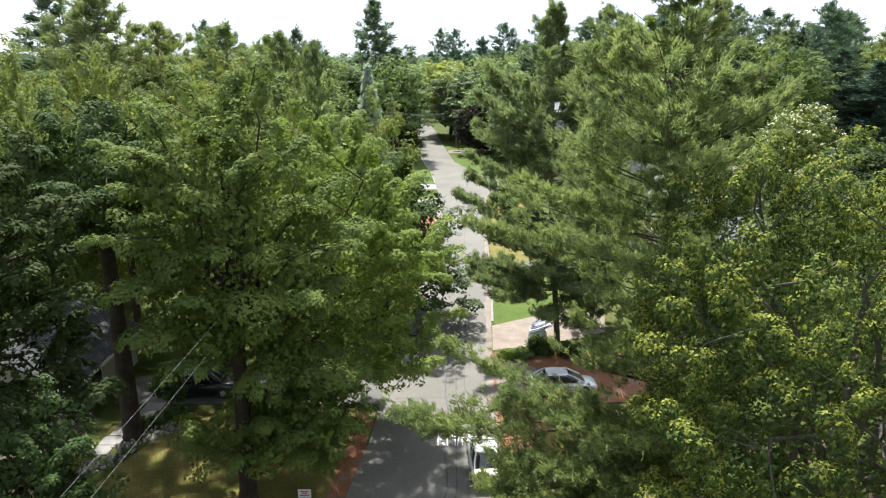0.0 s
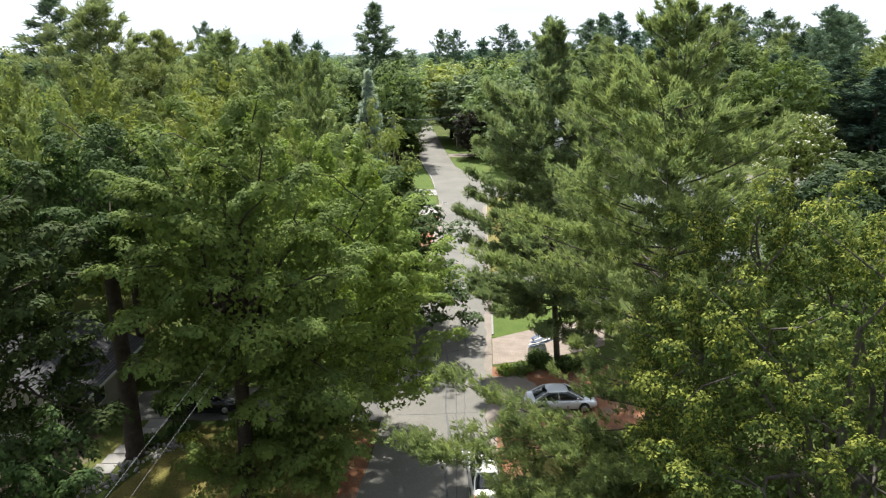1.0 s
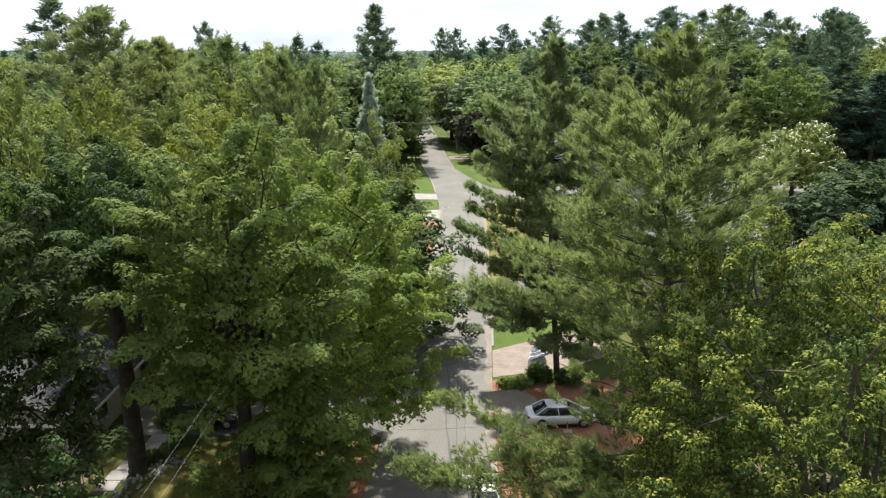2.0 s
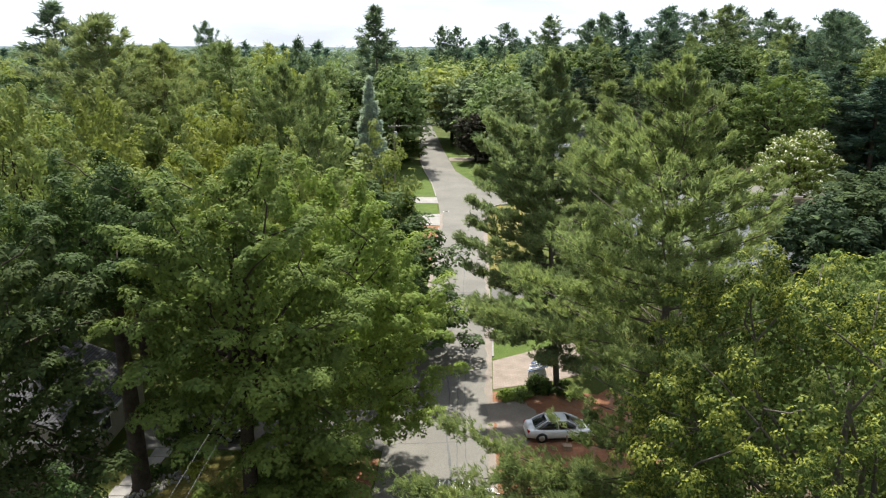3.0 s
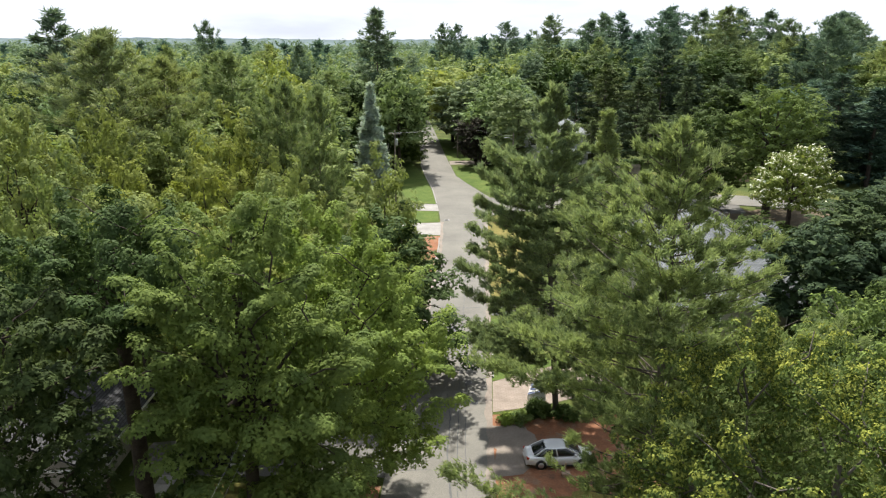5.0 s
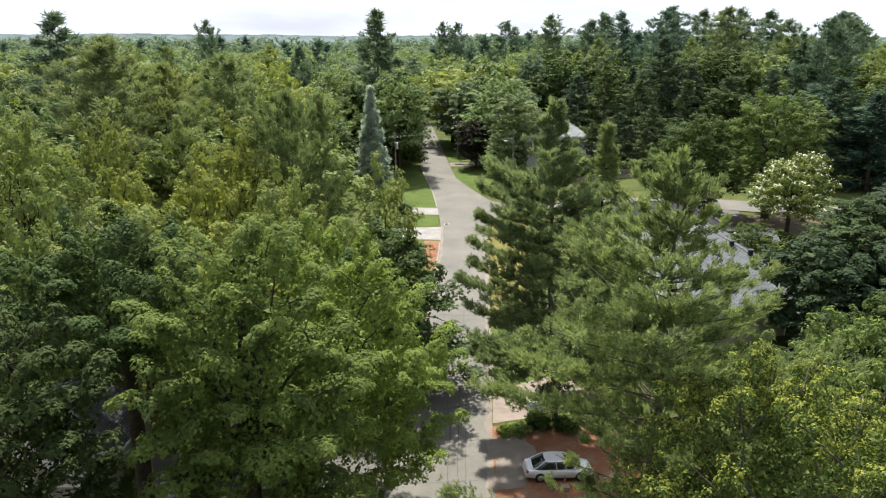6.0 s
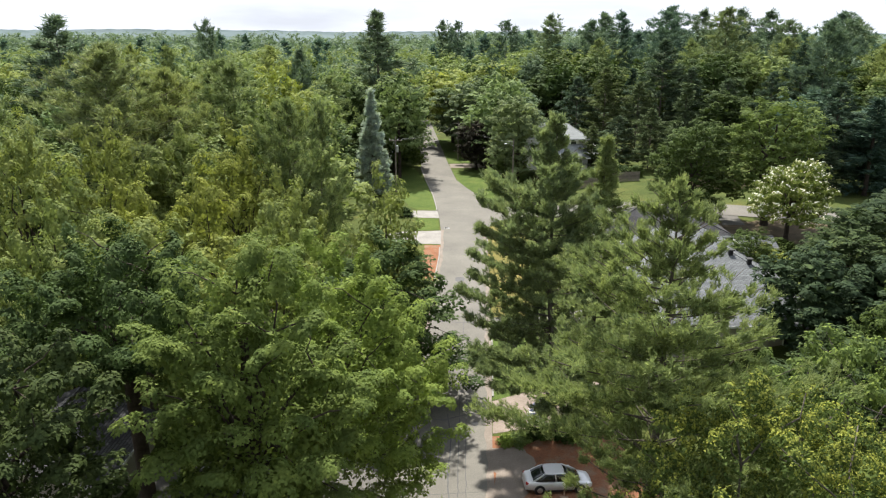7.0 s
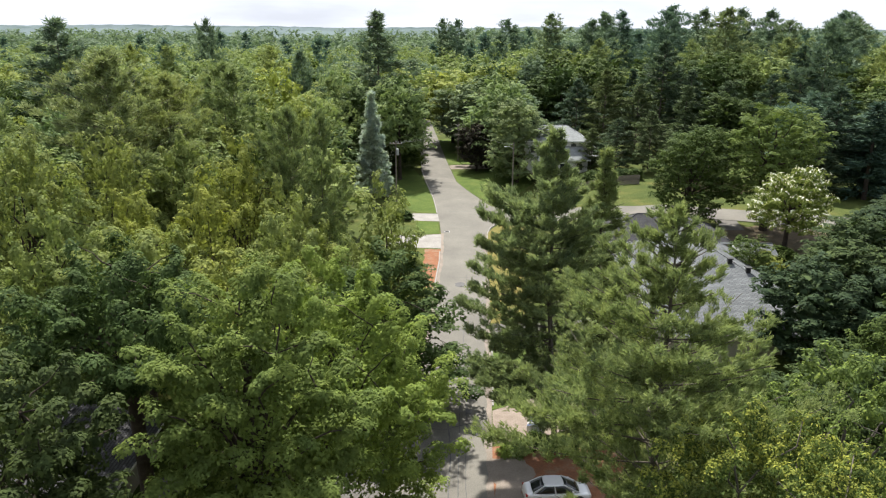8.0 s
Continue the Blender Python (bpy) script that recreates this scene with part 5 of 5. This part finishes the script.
# ---- houses
def hip_roof(h, x0, x1, y0, y1, ze, zr, material, over=0.5, along="y", hip=1.0, back=None):
    """Four roof planes; along: the ridge's direction; hip 0 gives gables."""
    x0, x1, y0, y1 = x0 - over, x1 + over, y0 - over, y1 + over
    if along == "y":
        run = (x1 - x0) / 2 * hip
        mx = (x0 + x1) / 2
        a, b = Vector((mx, y0 + run, zr)), Vector((mx, y1 - (run if back is None else back * run), zr))
        planes = [[(x0, y0, ze), a, b, (x0, y1, ze)], [(x1, y0, ze), (x1, y1, ze), b, a]]
        ends = [[(x0, y0, ze), (x1, y0, ze), a], [(x1, y1, ze), (x0, y1, ze), b]]
    else:
        run = (y1 - y0) / 2 * hip
        my = (y0 + y1) / 2
        a, b = Vector((x0 + run, my, zr)), Vector((x1 - run, my, zr))
        planes = [[(x0, y0, ze), (x1, y0, ze), b, a], [(x0, y1, ze), a, b, (x1, y1, ze)]]
        ends = [[(x0, y0, ze), a, (x0, y1, ze)], [(x1, y0, ze), (x1, y1, ze), b]]
    for p in planes + (ends if hip > 0 else []):
        # each plane gets its own frame, so that the courses run level on it
        c = [Vector(q) for q in p]
        n = (c[1] - c[0]).cross(c[2] - c[0]).normalized()
        n = n if n.z > 0 else -n
        ux = Vector((0, 0, 1)).cross(n).normalized()
        uy = n.cross(ux)
        fr = Matrix((ux, uy, n)).transposed().to_4x4()
        fr.translation = c[0]
        inv = fr.inverted()
        ob = slab("roof_plane", [inv @ q for q in c], 0.14, material, h)
        ob.matrix_basis = fr
    pipe("ridge_cap", [a + Vector((0, 0, 0.01)), b + Vector((0, 0, 0.01))], 0.07, material, h, sides=6)
    if hip > 0:
        for p, q in (((x0, y0, ze), a), ((x1, y0, ze), a if along == "y" else b), ((x0, y1, ze), b if along == "y" else a), ((x1, y1, ze), b)):
            pipe("ridge_cap", [Vector(p), Vector(q)], 0.06, material, h, sides=6)
    for lo, hi in (((x0, y0 - 0.03, ze - 0.22), (x1, y0, ze - 0.02)), ((x0, y1, ze - 0.22), (x1, y1 + 0.03, ze - 0.02)), ((x0 - 0.03, y0, ze - 0.22), (x0, y1, ze - 0.02)), ((x1, y0, ze - 0.22), (x1 + 0.03, y1, ze - 0.02))):
        box("fascia", lo, hi, "trim_white", h, "white fascia board")


def wall_set(h, x0, x1, y0, y1, z0, z1, material, th=0.2):
    for lo, hi in (((x0, y0, z0), (x1, y0 + th, z1)), ((x0, y1 - th, z0), (x1, y1, z1)), ((x0, y0 + th, z0), (x0 + th, y1 - th, z1)), ((x1 - th, y0 + th, z0), (x1, y1 - th, z1))):
        box("wall", lo, hi, material, h)


def window(h, x, y, z, w, ht, face):
    """A window proud of a wall that faces -y or +x / -x."""
    if face == "y":
        f = box("window", (x - w / 2, y - 0.06, z), (x + w / 2, y + 0.02, z + ht), "trim_white", h, "white window frame")
        box("pane", (x - w / 2 + 0.08, y - 0.075, z + 0.08), (x + w / 2 - 0.08, y - 0.05, z + ht - 0.08), "pane", f)
        box("sill", (x - w / 2 - 0.05, y - 0.12, z - 0.06), (x + w / 2 + 0.05, y + 0.01, z), "trim_white", f)
    else:
        s = 1 if face == "x" else -1
        lo, hi = sorted((x - s * 0.02, x + s * 0.06))
        f = box("window", (lo, y - w / 2, z), (hi, y + w / 2, z + ht), "trim_white", h, "white window frame")
        lo, hi = sorted((x + s * 0.05, x + s * 0.075))
        box("pane", (lo, y - w / 2 + 0.08, z + 0.08), (hi, y + w / 2 - 0.08, z + ht - 0.08), "pane", f)


# grey-roofed bungalow on the bank
h = thing("bungalow", pose(27, 74, 0), "bungalow with a grey shingle hip roof among trees", "house")
T = lambda x, y: (x - 27, y - 74)
wall_set(h, -7.2, 7.2, -15, 9, 0.8, 6.2, "beige_wall")
hip_roof(h, -7.2, 7.2, -15, 9, 6.2, 10.3, "shingle_grey", 0.6, "y", 1.74, 0.3)
for x, y in ((1.2, -5.0), (2.5, -6.5), (-2.4, -2.0)):
    zz = 6.2 + 4.1 * min((7.8 - abs(x)) / 7.8, (y + 15.6) / 13.6)
    box("roof_vent", (x - 0.2, y - 0.2, zz - 0.2), (x + 0.2, y + 0.2, zz + 0.45), "dark_plastic", h, "black roof vent", 0.03)
    box("vent_cap", (x - 0.3, y - 0.3, zz + 0.45), (x + 0.3, y + 0.3, zz + 0.54), "dark_plastic", h, "black vent cap", 0.02)
for x in (-4, 3.5):
    window(h, x, -15, 4.0, 1.8, 1.3, "y")
h = thing("garage_wing", pose(26.4, 87.5, 0), "low house wing with a dark shingle roof", "house")
wall_set(h, -8, 7.4, -3.6, 3.6, 3.0, 7.3, "beige_wall")
hip_roof(h, -8, 7.4, -3.6, 3.6, 7.3, 9.7, "shingle_dark", 0.5, "x", 1.4)
h = thing("garden_shed", pose(35.5, 80, 0), "small shed with white trim and a grey roof", "shed")
wall_set(h, -1.5, 1.5, -1.5, 1.5, 4.6, 7.4, "trim_white", 0.1)
hip_roof(h, -1.5, 1.5, -1.5, 1.5, 7.4, 8.2, "shingle_grey", 0.35, "x", 0)

# two-storey white house with a porch
h = thing("white_house", pose(24.6, 149, 3.6), "two-storey white house with hipped pale roof and porch", "house")
wall_set(h, -8.2, 3.6, -4.5, 4.5, 0, 6.4, "siding")
hip_roof(h, -8.2, 3.6, -4.5, 4.5, 6.4, 8.9, "shingle_pale", 0.5, "x", 0.8)
wall_set(h, -6.0, 3.4, -7.2, -4.53, 0, 3.1, "siding")
hip_roof(h, -6.0, 3.4, -7.2, -1.8, 3.1, 5.3, "shingle_pale", 0.45, "x", 0.4)
for x in (-4.6, -1.4, 1.8):
    window(h, x, -7.2, 0.9, 1.3, 1.5, "y")
for x in (-7.0, -2.8, 0.9):
    window(h, x, -4.5, 4.6 if x > -6 else 3.9, 1.2, 1.3, "y")
window(h, 3.6, -1.8, 4.0, 1.2, 1.4, "x")
window(h, 3.6, 1.6, 4.0, 1.2, 1.4, "x")
box("chimney", (-4.65, 1.3, 7.4), (-4.5, 1.45, 10.0), "dark_plastic", h, "dark metal chimney pipe", 0.05)
box("porch_deck", (3.6, -3.6, 0.1), (6.3, 3.0, 0.35), "trim_white", h)
slab("porch_roof", [(3.6, -3.9, 3.2), (6.6, -3.9, 2.9), (6.6, 3.2, 2.9), (3.6, 3.2, 3.2)], 0.16, "shingle_pale", h)
for y in (-3.5, -1.4, 0.8, 2.9):
    box("porch_post", (6.1, y - 0.07, 0.35), (6.24, y + 0.07, 2.9), "trim_white", h)
    box("railing_post", (6.25, y - 0.05, 2.9), (6.35, y + 0.05, 4.3), "trim_white", h)
box("railing_post", (4.9, -3.66, 2.9), (5.0, -3.56, 4.3), "trim_white", h)
for z in (3.45, 3.85, 4.25):
    box("rail", (6.28, -3.6, z), (6.33, 3.0, z + 0.06), "trim_white", h)
    box("rail", (3.6, -3.63, z), (6.3, -3.58, z + 0.06), "trim_white", h)
slab("stair", [(4.4, -3.7, 0.35), (5.6, -3.7, 0.35), (5.6, -5.6, -0.2), (4.4, -5.6, -0.2)], 0.15, "trim_white", h)

# low house under the maples
# dark shingles and dulled walls paint in the shade of the trees
h = thing("low_house", pose(-27.2, 44.2, 0), "low beige house, deep tree shade put into roof and wall colours", "house")
wall_set(h, -5, 5, -4.7, 4.7, 0, 2.65, "beige_wall")
hip_roof(h, -5, 5, -4.7, 4.7, 2.65, 4.9, "shingle_dark", 0.55, "y", 0)
for y in (-4.7, 4.5):
    bm = bmesh.new()
    vs = [bm.verts.new(p) for p in ((-5, y, 2.65), (5, y, 2.65), (0, y, 4.75), (-5, y + 0.2, 2.65), (5, y + 0.2, 2.65), (0, y + 0.2, 4.75))]
    for q in ((0, 1, 2), (5, 4, 3), (0, 3, 4, 1), (1, 4, 5, 2), (2, 5, 3, 0)):
        bm.faces.new([vs[i] for i in q])
    part("gable", bm, "beige_wall", h)
window(h, 5, -1.5, 1.0, 1.6, 1.2, "x")
window(h, 5, 2.2, 1.0, 1.6, 1.2, "x")
box("downpipe", (5.02, -4.55, 0.0), (5.1, -4.47, 2.5), "trim_white", h, "white downpipe")
for k in range(6):
    y = 36.6 + k * 1.05
    x = -19.3 + k * 0.2
    s = tagged(box("walkway_slab", (x - 0.6, y - 0.5, 0.0), (x + 0.6, y + 0.5, 0.06), "concrete", None, "", 0.015), "pale concrete walkway slab beside a trunk", "paving slab", "walkway slabs")
rl = thing("hand_railing", pose(-20.6, 35.6, 0), "dark metal hand railing by the walkway", "railing")
for k in range(3):
    pipe("post", [(0.1 * k, 0.8 * k, 0), (0.1 * k, 0.8 * k, 0.95)], 0.02, "dark_plastic", rl, sides=6)
pipe("rail", [(0, 0, 0.95), (0.2, 1.6, 0.95)], 0.025, "dark_plastic", rl, sides=6)


# ---- poles and wires
def utility_pole(x, y, hgt, label, transformer=False):
    z = float(gz(x, y))
    p = thing("utility_pole", pose(x, y, z), label, "utility pole", "utility poles")
    pipe("shaft", [(0, 0, -0.2), (0, 0, hgt)], [0.16, 0.10], "pole_wood", p, sides=10)
    box("crossarm", (-1.1, -0.07, hgt - 0.7), (1.1, 0.07, hgt - 0.58), "pole_wood", p)
    for k in (-1.0, -0.4, 0.4, 1.0):
        pipe("insulator", [(k, 0, hgt - 0.58), (k, 0, hgt - 0.44), (k, 0, hgt - 0.38)], [0.03, 0.05, 0.03], "trim_white", p, "white ceramic insulator", 8)
    if transformer:
        t = pipe("transformer", [(0.28, -0.28, hgt - 2.6), (0.28, -0.28, hgt - 2.52), (0.28, -0.28, hgt - 1.55), (0.28, -0.28, hgt - 1.48)], [0.2, 0.27, 0.27, 0.2], "galvanised", p, "pale grey pole transformer", 14)
        pipe("bushing", [(0.28, -0.28, hgt - 1.48), (0.28, -0.28, hgt - 1.2)], 0.04, "dark_plastic", p, "", 6)
    return p


utility_pole(-8.7, 127, 12.6, "tall wooden utility pole with crossarm and transformer", True)
utility_pole(3.2, 177, 9.4, "wooden utility pole on a lawn strip")
utility_pole(-8.7, -12, 12.4, "wooden utility pole beside the street")
lp = thing("street_lamp", pose(12.6, 134, float(gz(12.6, 134))), "pale pole with a small street lamp arm", "street lamp")
pipe("shaft", [(0, 0, -0.2), (0, 0, 11.2)], [0.15, 0.10], "pole_wood", lp, sides=10)
pipe("arm", [(0, 0, 9.9), (-0.7, -0.2, 10.3), (-1.3, -0.4, 10.35)], 0.035, "galvanised", lp, sides=6)
box("lamp_head", (-1.75, -0.52, 10.27), (-1.25, -0.3, 10.42), "galvanised", lp, "small grey lamp head", 0.04)


def wire(a, b, sag, label, r=0.012):
    a, b = np.array(a, float), np.array(b, float)
    t = np.linspace(0, 1, 25)
    p = a + (b - a) * t[:, None]
    p[:, 2] -= sag * 4 * t * (1 - t)
    return tagged(pipe("overhead_wire", p, r, "wire", None, "", 4), label, "wire", "overhead wires")


for dx, z, sag in ((0.0, 12.4, 1.0), (0.1, 11.55, 0.8)):
    wire((-8.7 + dx, -12, z), (-8.7 + dx, 127, z + 0.1), sag, "thin pale overhead wire along the street", 0.0045)
for k in (-1.0, 0.4, 1.0):
    wire((-8.7 + k, 127, 12.2), (3.2 + k, 177, 9.0), 0.9, "thin overhead wire crossing the far street", 0.01)
wire((3.2, 177, 8.6), (12.6, 134, 10.8), 0.8, "thin overhead wire to the lamp pole", 0.02)


# ---- small things outdoors
def shrub(name, x, y, hgt, rad, seed, leaf, label, group="", small=0.13):
    geo = canopy(seed, hgt, rad, 0.05, spacing=max(0.3, rad * 0.32), tufts=6, per=8, tuft_r=small * 1.5, leaf=small, droop=0.4, rise=0.4, trunk_r=0.04, lobes=7, core=200, core_leaf=small * 2, twigs=0)
    tree(name, geo, "bark", leaf, label, spot(x, y), "shrub", group)


shrub("bush", 5.9, 49.9, 0.6, 0.95, 201, "catalpa_leaf", "low spreading green weeds by the paved drive", "bushes by the drive")
shrub("bush", 7.2, 50.5, 1.45, 0.95, 202, "dark_leaf", "dark green bush against a wrapped load", "bushes by the drive")
shrub("bush", 9.4, 50.2, 1.0, 1.1, 203, "dark_leaf", "dark green bush in pine shade", "bushes by the drive")
shrub("bush", 4.75, 49.7, 0.45, 0.85, 204, "lime_leaf", "low yellowish bush at the street's edge", "bushes by the drive")
shrub("hedge_bush", -6.6, 120.4, 1.5, 1.1, 205, "dark_leaf", "dark clipped bush beside a driveway", "", 0.2)
for k in range(6):
    shrub("hedge_bush", 22.5 + k * 2.3, 134.5 - k * 1.1, 2.2, 1.5, 240 + k, "dark_leaf", "dark green hedge bush behind the side street", "hedge bushes", 0.24)
shrub("bush", 9.6, 109.2, 1.4, 1.3, 206, "dark_leaf", "dark bush near a hydrant", "", 0.2)
shrub("bush", -16.4, 40.4, 0.7, 0.7, 207, "catalpa_leaf", "low green bush in a stone bed", "bed shrubs")
shrub("bush", -17.9, 39.3, 0.6, 0.6, 208, "dark_leaf", "low dark bush beside the walkway", "bed shrubs")
shrub("bush", -15.6, 39.7, 0.5, 0.6, 209, "yellow_leaf", "low yellow-green plant in a stone bed", "bed shrubs")
shrub("bush", -20.6, 34.4, 0.9, 1.0, 210, "maple_leaf", "leafy green bush beside the railing", "bed shrubs")
for k, (x, y) in enumerate([(18.5, 58.5), (36, 77.5), (30, 93), (44, 79), (38.5, 79.5), (48, 77), (46.5, 82.5), (51, 82), (49, 86.5), (54, 80), (35.5, 83.5)]):
    shrub("yard_bush", x, y, 2.0 + 0.5 * (k % 3), 1.6 + 0.3 * (k % 2), 220 + k, "maple_leaf" if k % 2 else "dark_leaf", "rounded garden bush on the bank", "garden bushes", 0.24)
# added shrubs, dark-leaved to stand in for shade on the ground
for k, (x, y) in enumerate([(13.6, 33.4), (15.8, 34.4), (14.6, 31.6), (11.8, 35.2), (17.6, 33.0)]):
    shrub("pine_shrub", x, y, 1.8 + 0.4 * (k % 2), 1.5, 260 + k, "dark_leaf", "dark shrub added over ground that lies in shade", "shade shrubs", 0.16)
tree("ornamental_tree", canopy(230, 3.2, 1.0, 1.1, spacing=0.35, tufts=6, per=8, tuft_r=0.2, leaf=0.13, droop=0.9, trunk_r=0.06, lobes=7, core=150, core_leaf=0.2, twigs=6), "pale_bark", "dark_leaf", "small ornamental tree with drooping leaves in a bed", spot(-16.9, 41.1), "tree")
# stones of the bed
rrng = np.random.default_rng(44)
stone_bm = bmesh.new()
bmesh.ops.create_icosphere(stone_bm, subdivisions=1, radius=1.0)
for v in stone_bm.verts:
    v.co *= 1 + rrng.uniform(-0.2, 0.2)
stone_me = bpy.data.meshes.new("stone")
stone_bm.to_mesh(stone_me)
stone_bm.free()
stone_me.materials.append(M["rock"])
bed = thing("stone_bed", pose(-17, 37.6, 0), "garden bed edged with loose grey stones", "garden bed")
for k in range(150):
    a = rrng.uniform(0, 1)
    x, y = -19.2 + 3.4 * a + rrng.normal(0, 0.5), 34.2 + 6.6 * a + rrng.normal(0, 0.5)
    o = new("stone", stone_me)
    o.parent = bed
    q = rrng.uniform(0.07, 0.2)
    o.matrix_basis = Matrix.Translation((x + 17, y - 37.6, q * 0.3)) @ Euler((rrng.uniform(0, 6), rrng.uniform(0, 6), rrng.uniform(0, 6))).to_matrix().to_4x4() @ Matrix.Diagonal((q, q * 0.8, q * 0.6, 1))
# hydrant
hy = thing("fire_hydrant", pose(8.6, 110, 0), "yellow fire hydrant on dry grass", "hydrant")
pipe("barrel", [(0, 0, 0), (0, 0, 0.06), (0, 0, 0.07), (0, 0, 0.58), (0, 0, 0.62), (0, 0, 0.74), (0, 0, 0.8)], [0.17, 0.17, 0.11, 0.11, 0.14, 0.11, 0.03], "hydrant_yellow", hy, sides=14)
for s in (-1, 1):
    pipe("outlet", [(0, 0, 0.45), (s * 0.2, 0, 0.45)], 0.06, "hydrant_yellow", hy, sides=10)
pipe("marker_rod", [(0.1, 0, 0.6), (0.12, 0, 1.9)], 0.015, "hydrant_yellow", hy, sides=5)
# yard sign, its lettering as bars
ys = thing("yard_sign", pose(-6.85, 31.6, 0), "small white yard sign with red print on the lawn", "sign")
box("board", (-0.32, -0.012, 0.35), (0.32, 0.012, 0.8), "sign_white", ys)
for k, (w, z) in enumerate(((0.22, 0.66), (0.14, 0.56), (0.24, 0.45))):
    box("print_bar", (-w, -0.02, z), (w, -0.013, z + 0.06), "sign_red", ys, "red bar of print")
for s in (-0.25, 0.25):
    pipe("stake", [(s, 0, -0.1), (s, 0, 0.36)], 0.012, "dark_plastic", ys, sides=5)
# wooden box on a stake near the sedan
sb = thing("stake_box", pose(8.05, 42.4, 0.018), "small wooden box with an upright stake", "box")
box("crate", (-0.25, -0.2, 0), (0.25, 0.2, 0.26), "fence_wood", sb, "", 0.02)
box("lid", (-0.28, -0.23, 0.26), (0.28, 0.23, 0.3), "fence_wood", sb, "", 0.01)
box("stake", (-0.04, 0.2, 0), (0.04, 0.28, 0.85), "fence_wood", sb)


def drape(name, rx, ry, hgt, seed, material, parent, lift=0.0, label=""):
    """A loose sheet drawn over a load: a lumpy dome with folds."""
    r = np.random.default_rng(seed)
    bm = bmesh.new()
    rings = []
    ph = r.uniform(0, 6, 4)
    for i in range(9):
        u = i / 8
        ring = []
        for k in range(28):
            a = k / 28 * 2 * math.pi
            fold = 1 + 0.07 * math.sin(5 * a + ph[0]) * u + 0.05 * math.sin(11 * a + ph[1]) * u + 0.1 * math.sin(2 * a + ph[2])
            z = hgt * (math.cos(u * 2.1) + 0.505) / 1.505 * (1 + 0.12 * math.sin(2 * a + ph[3]) * (1 - u)) + lift
            ring.append(bm.verts.new((math.cos(a) * rx * math.sin(0.04 + u * 2.06) * fold, math.sin(a) * ry * math.sin(0.04 + u * 2.06) * fold, z)))
        rings.append(ring)
    for p, q in zip(rings, rings[1:]):
        for k in range(28):
            bm.faces.new((p[k], p[(k + 1) % 28], q[(k + 1) % 28], q[k]))
    bm.faces.new(rings[0])
    bm.faces.new(rings[-1][::-1])
    bmesh.ops.recalc_face_normals(bm, faces=bm.faces[:])
    return part(name, bm, material, parent, label)


ld = thing("covered_load", pose(7.35, 52.6, 0.026, 0, 0, 12), "load wrapped in white sheet under striped blue tarps", "covered load")
drape("white_sheet", 0.78, 0.85, 1.3, 3, "white_tarp", ld)
for k in range(5):
    # folded tarps laid over the load, sloping down to one side
    sheet = drape("folded_tarp", 0.95 - 0.05 * k, 0.42, 0.1, 8 + k, "white_tarp" if k % 2 else "blue_tarp", ld, 0.0, "pale folded tarp" if k % 2 else "dark blue folded tarp")
    sheet.matrix_basis = pose(0.12 + 0.05 * k, -0.3 + 0.2 * k, 1.16 + 0.09 * k, -12, -17, 6 * k - 10)


# fences beyond the side street
def board_fence(x0, y0, x1, y1, hgt, material, label):
    n = int(math.dist((x0, y0), (x1, y1)) / 0.22)
    f = thing("board_fence", pose(x0, y0, float(gz(x0, y0)) - 0.1), label, "fence", "", "")
    bm = box_bm(bmesh.new(), (-0.095, -0.012, 0), (0.095, 0.012, hgt), 0.006)
    me = bpy.data.meshes.new("board")
    bm.to_mesh(me)
    bm.free()
    me.materials.append(M[material])
    ang = math.atan2(y1 - y0, x1 - x0)
    for k in range(n):
        x, y = (x1 - x0) * k / n, (y1 - y0) * k / n
        o = new("board", me)
        o.parent = f
        o.matrix_basis = Matrix.Translation((x, y, float(gz(x0 + x, y0 + y) - gz(x0, y0)) + srng.uniform(0, 0.04))) @ Matrix.Rotation(ang, 4, "Z")
    for z in (0.3, hgt - 0.3):
        pipe("rail", [(0, 0.04, z), (x1 - x0, y1 - y0 + 0.04, z + float(gz(x1, y1) - gz(x0, y0)))], 0.04, material, f, sides=4)


board_fence(40, 118.5, 50, 117.5, 1.8, "fence_wood", "weathered brown board fence across the side street")
board_fence(23, 128.5, 34, 125, 1.7, "pole_wood", "grey weathered board fence at the back of a yard")
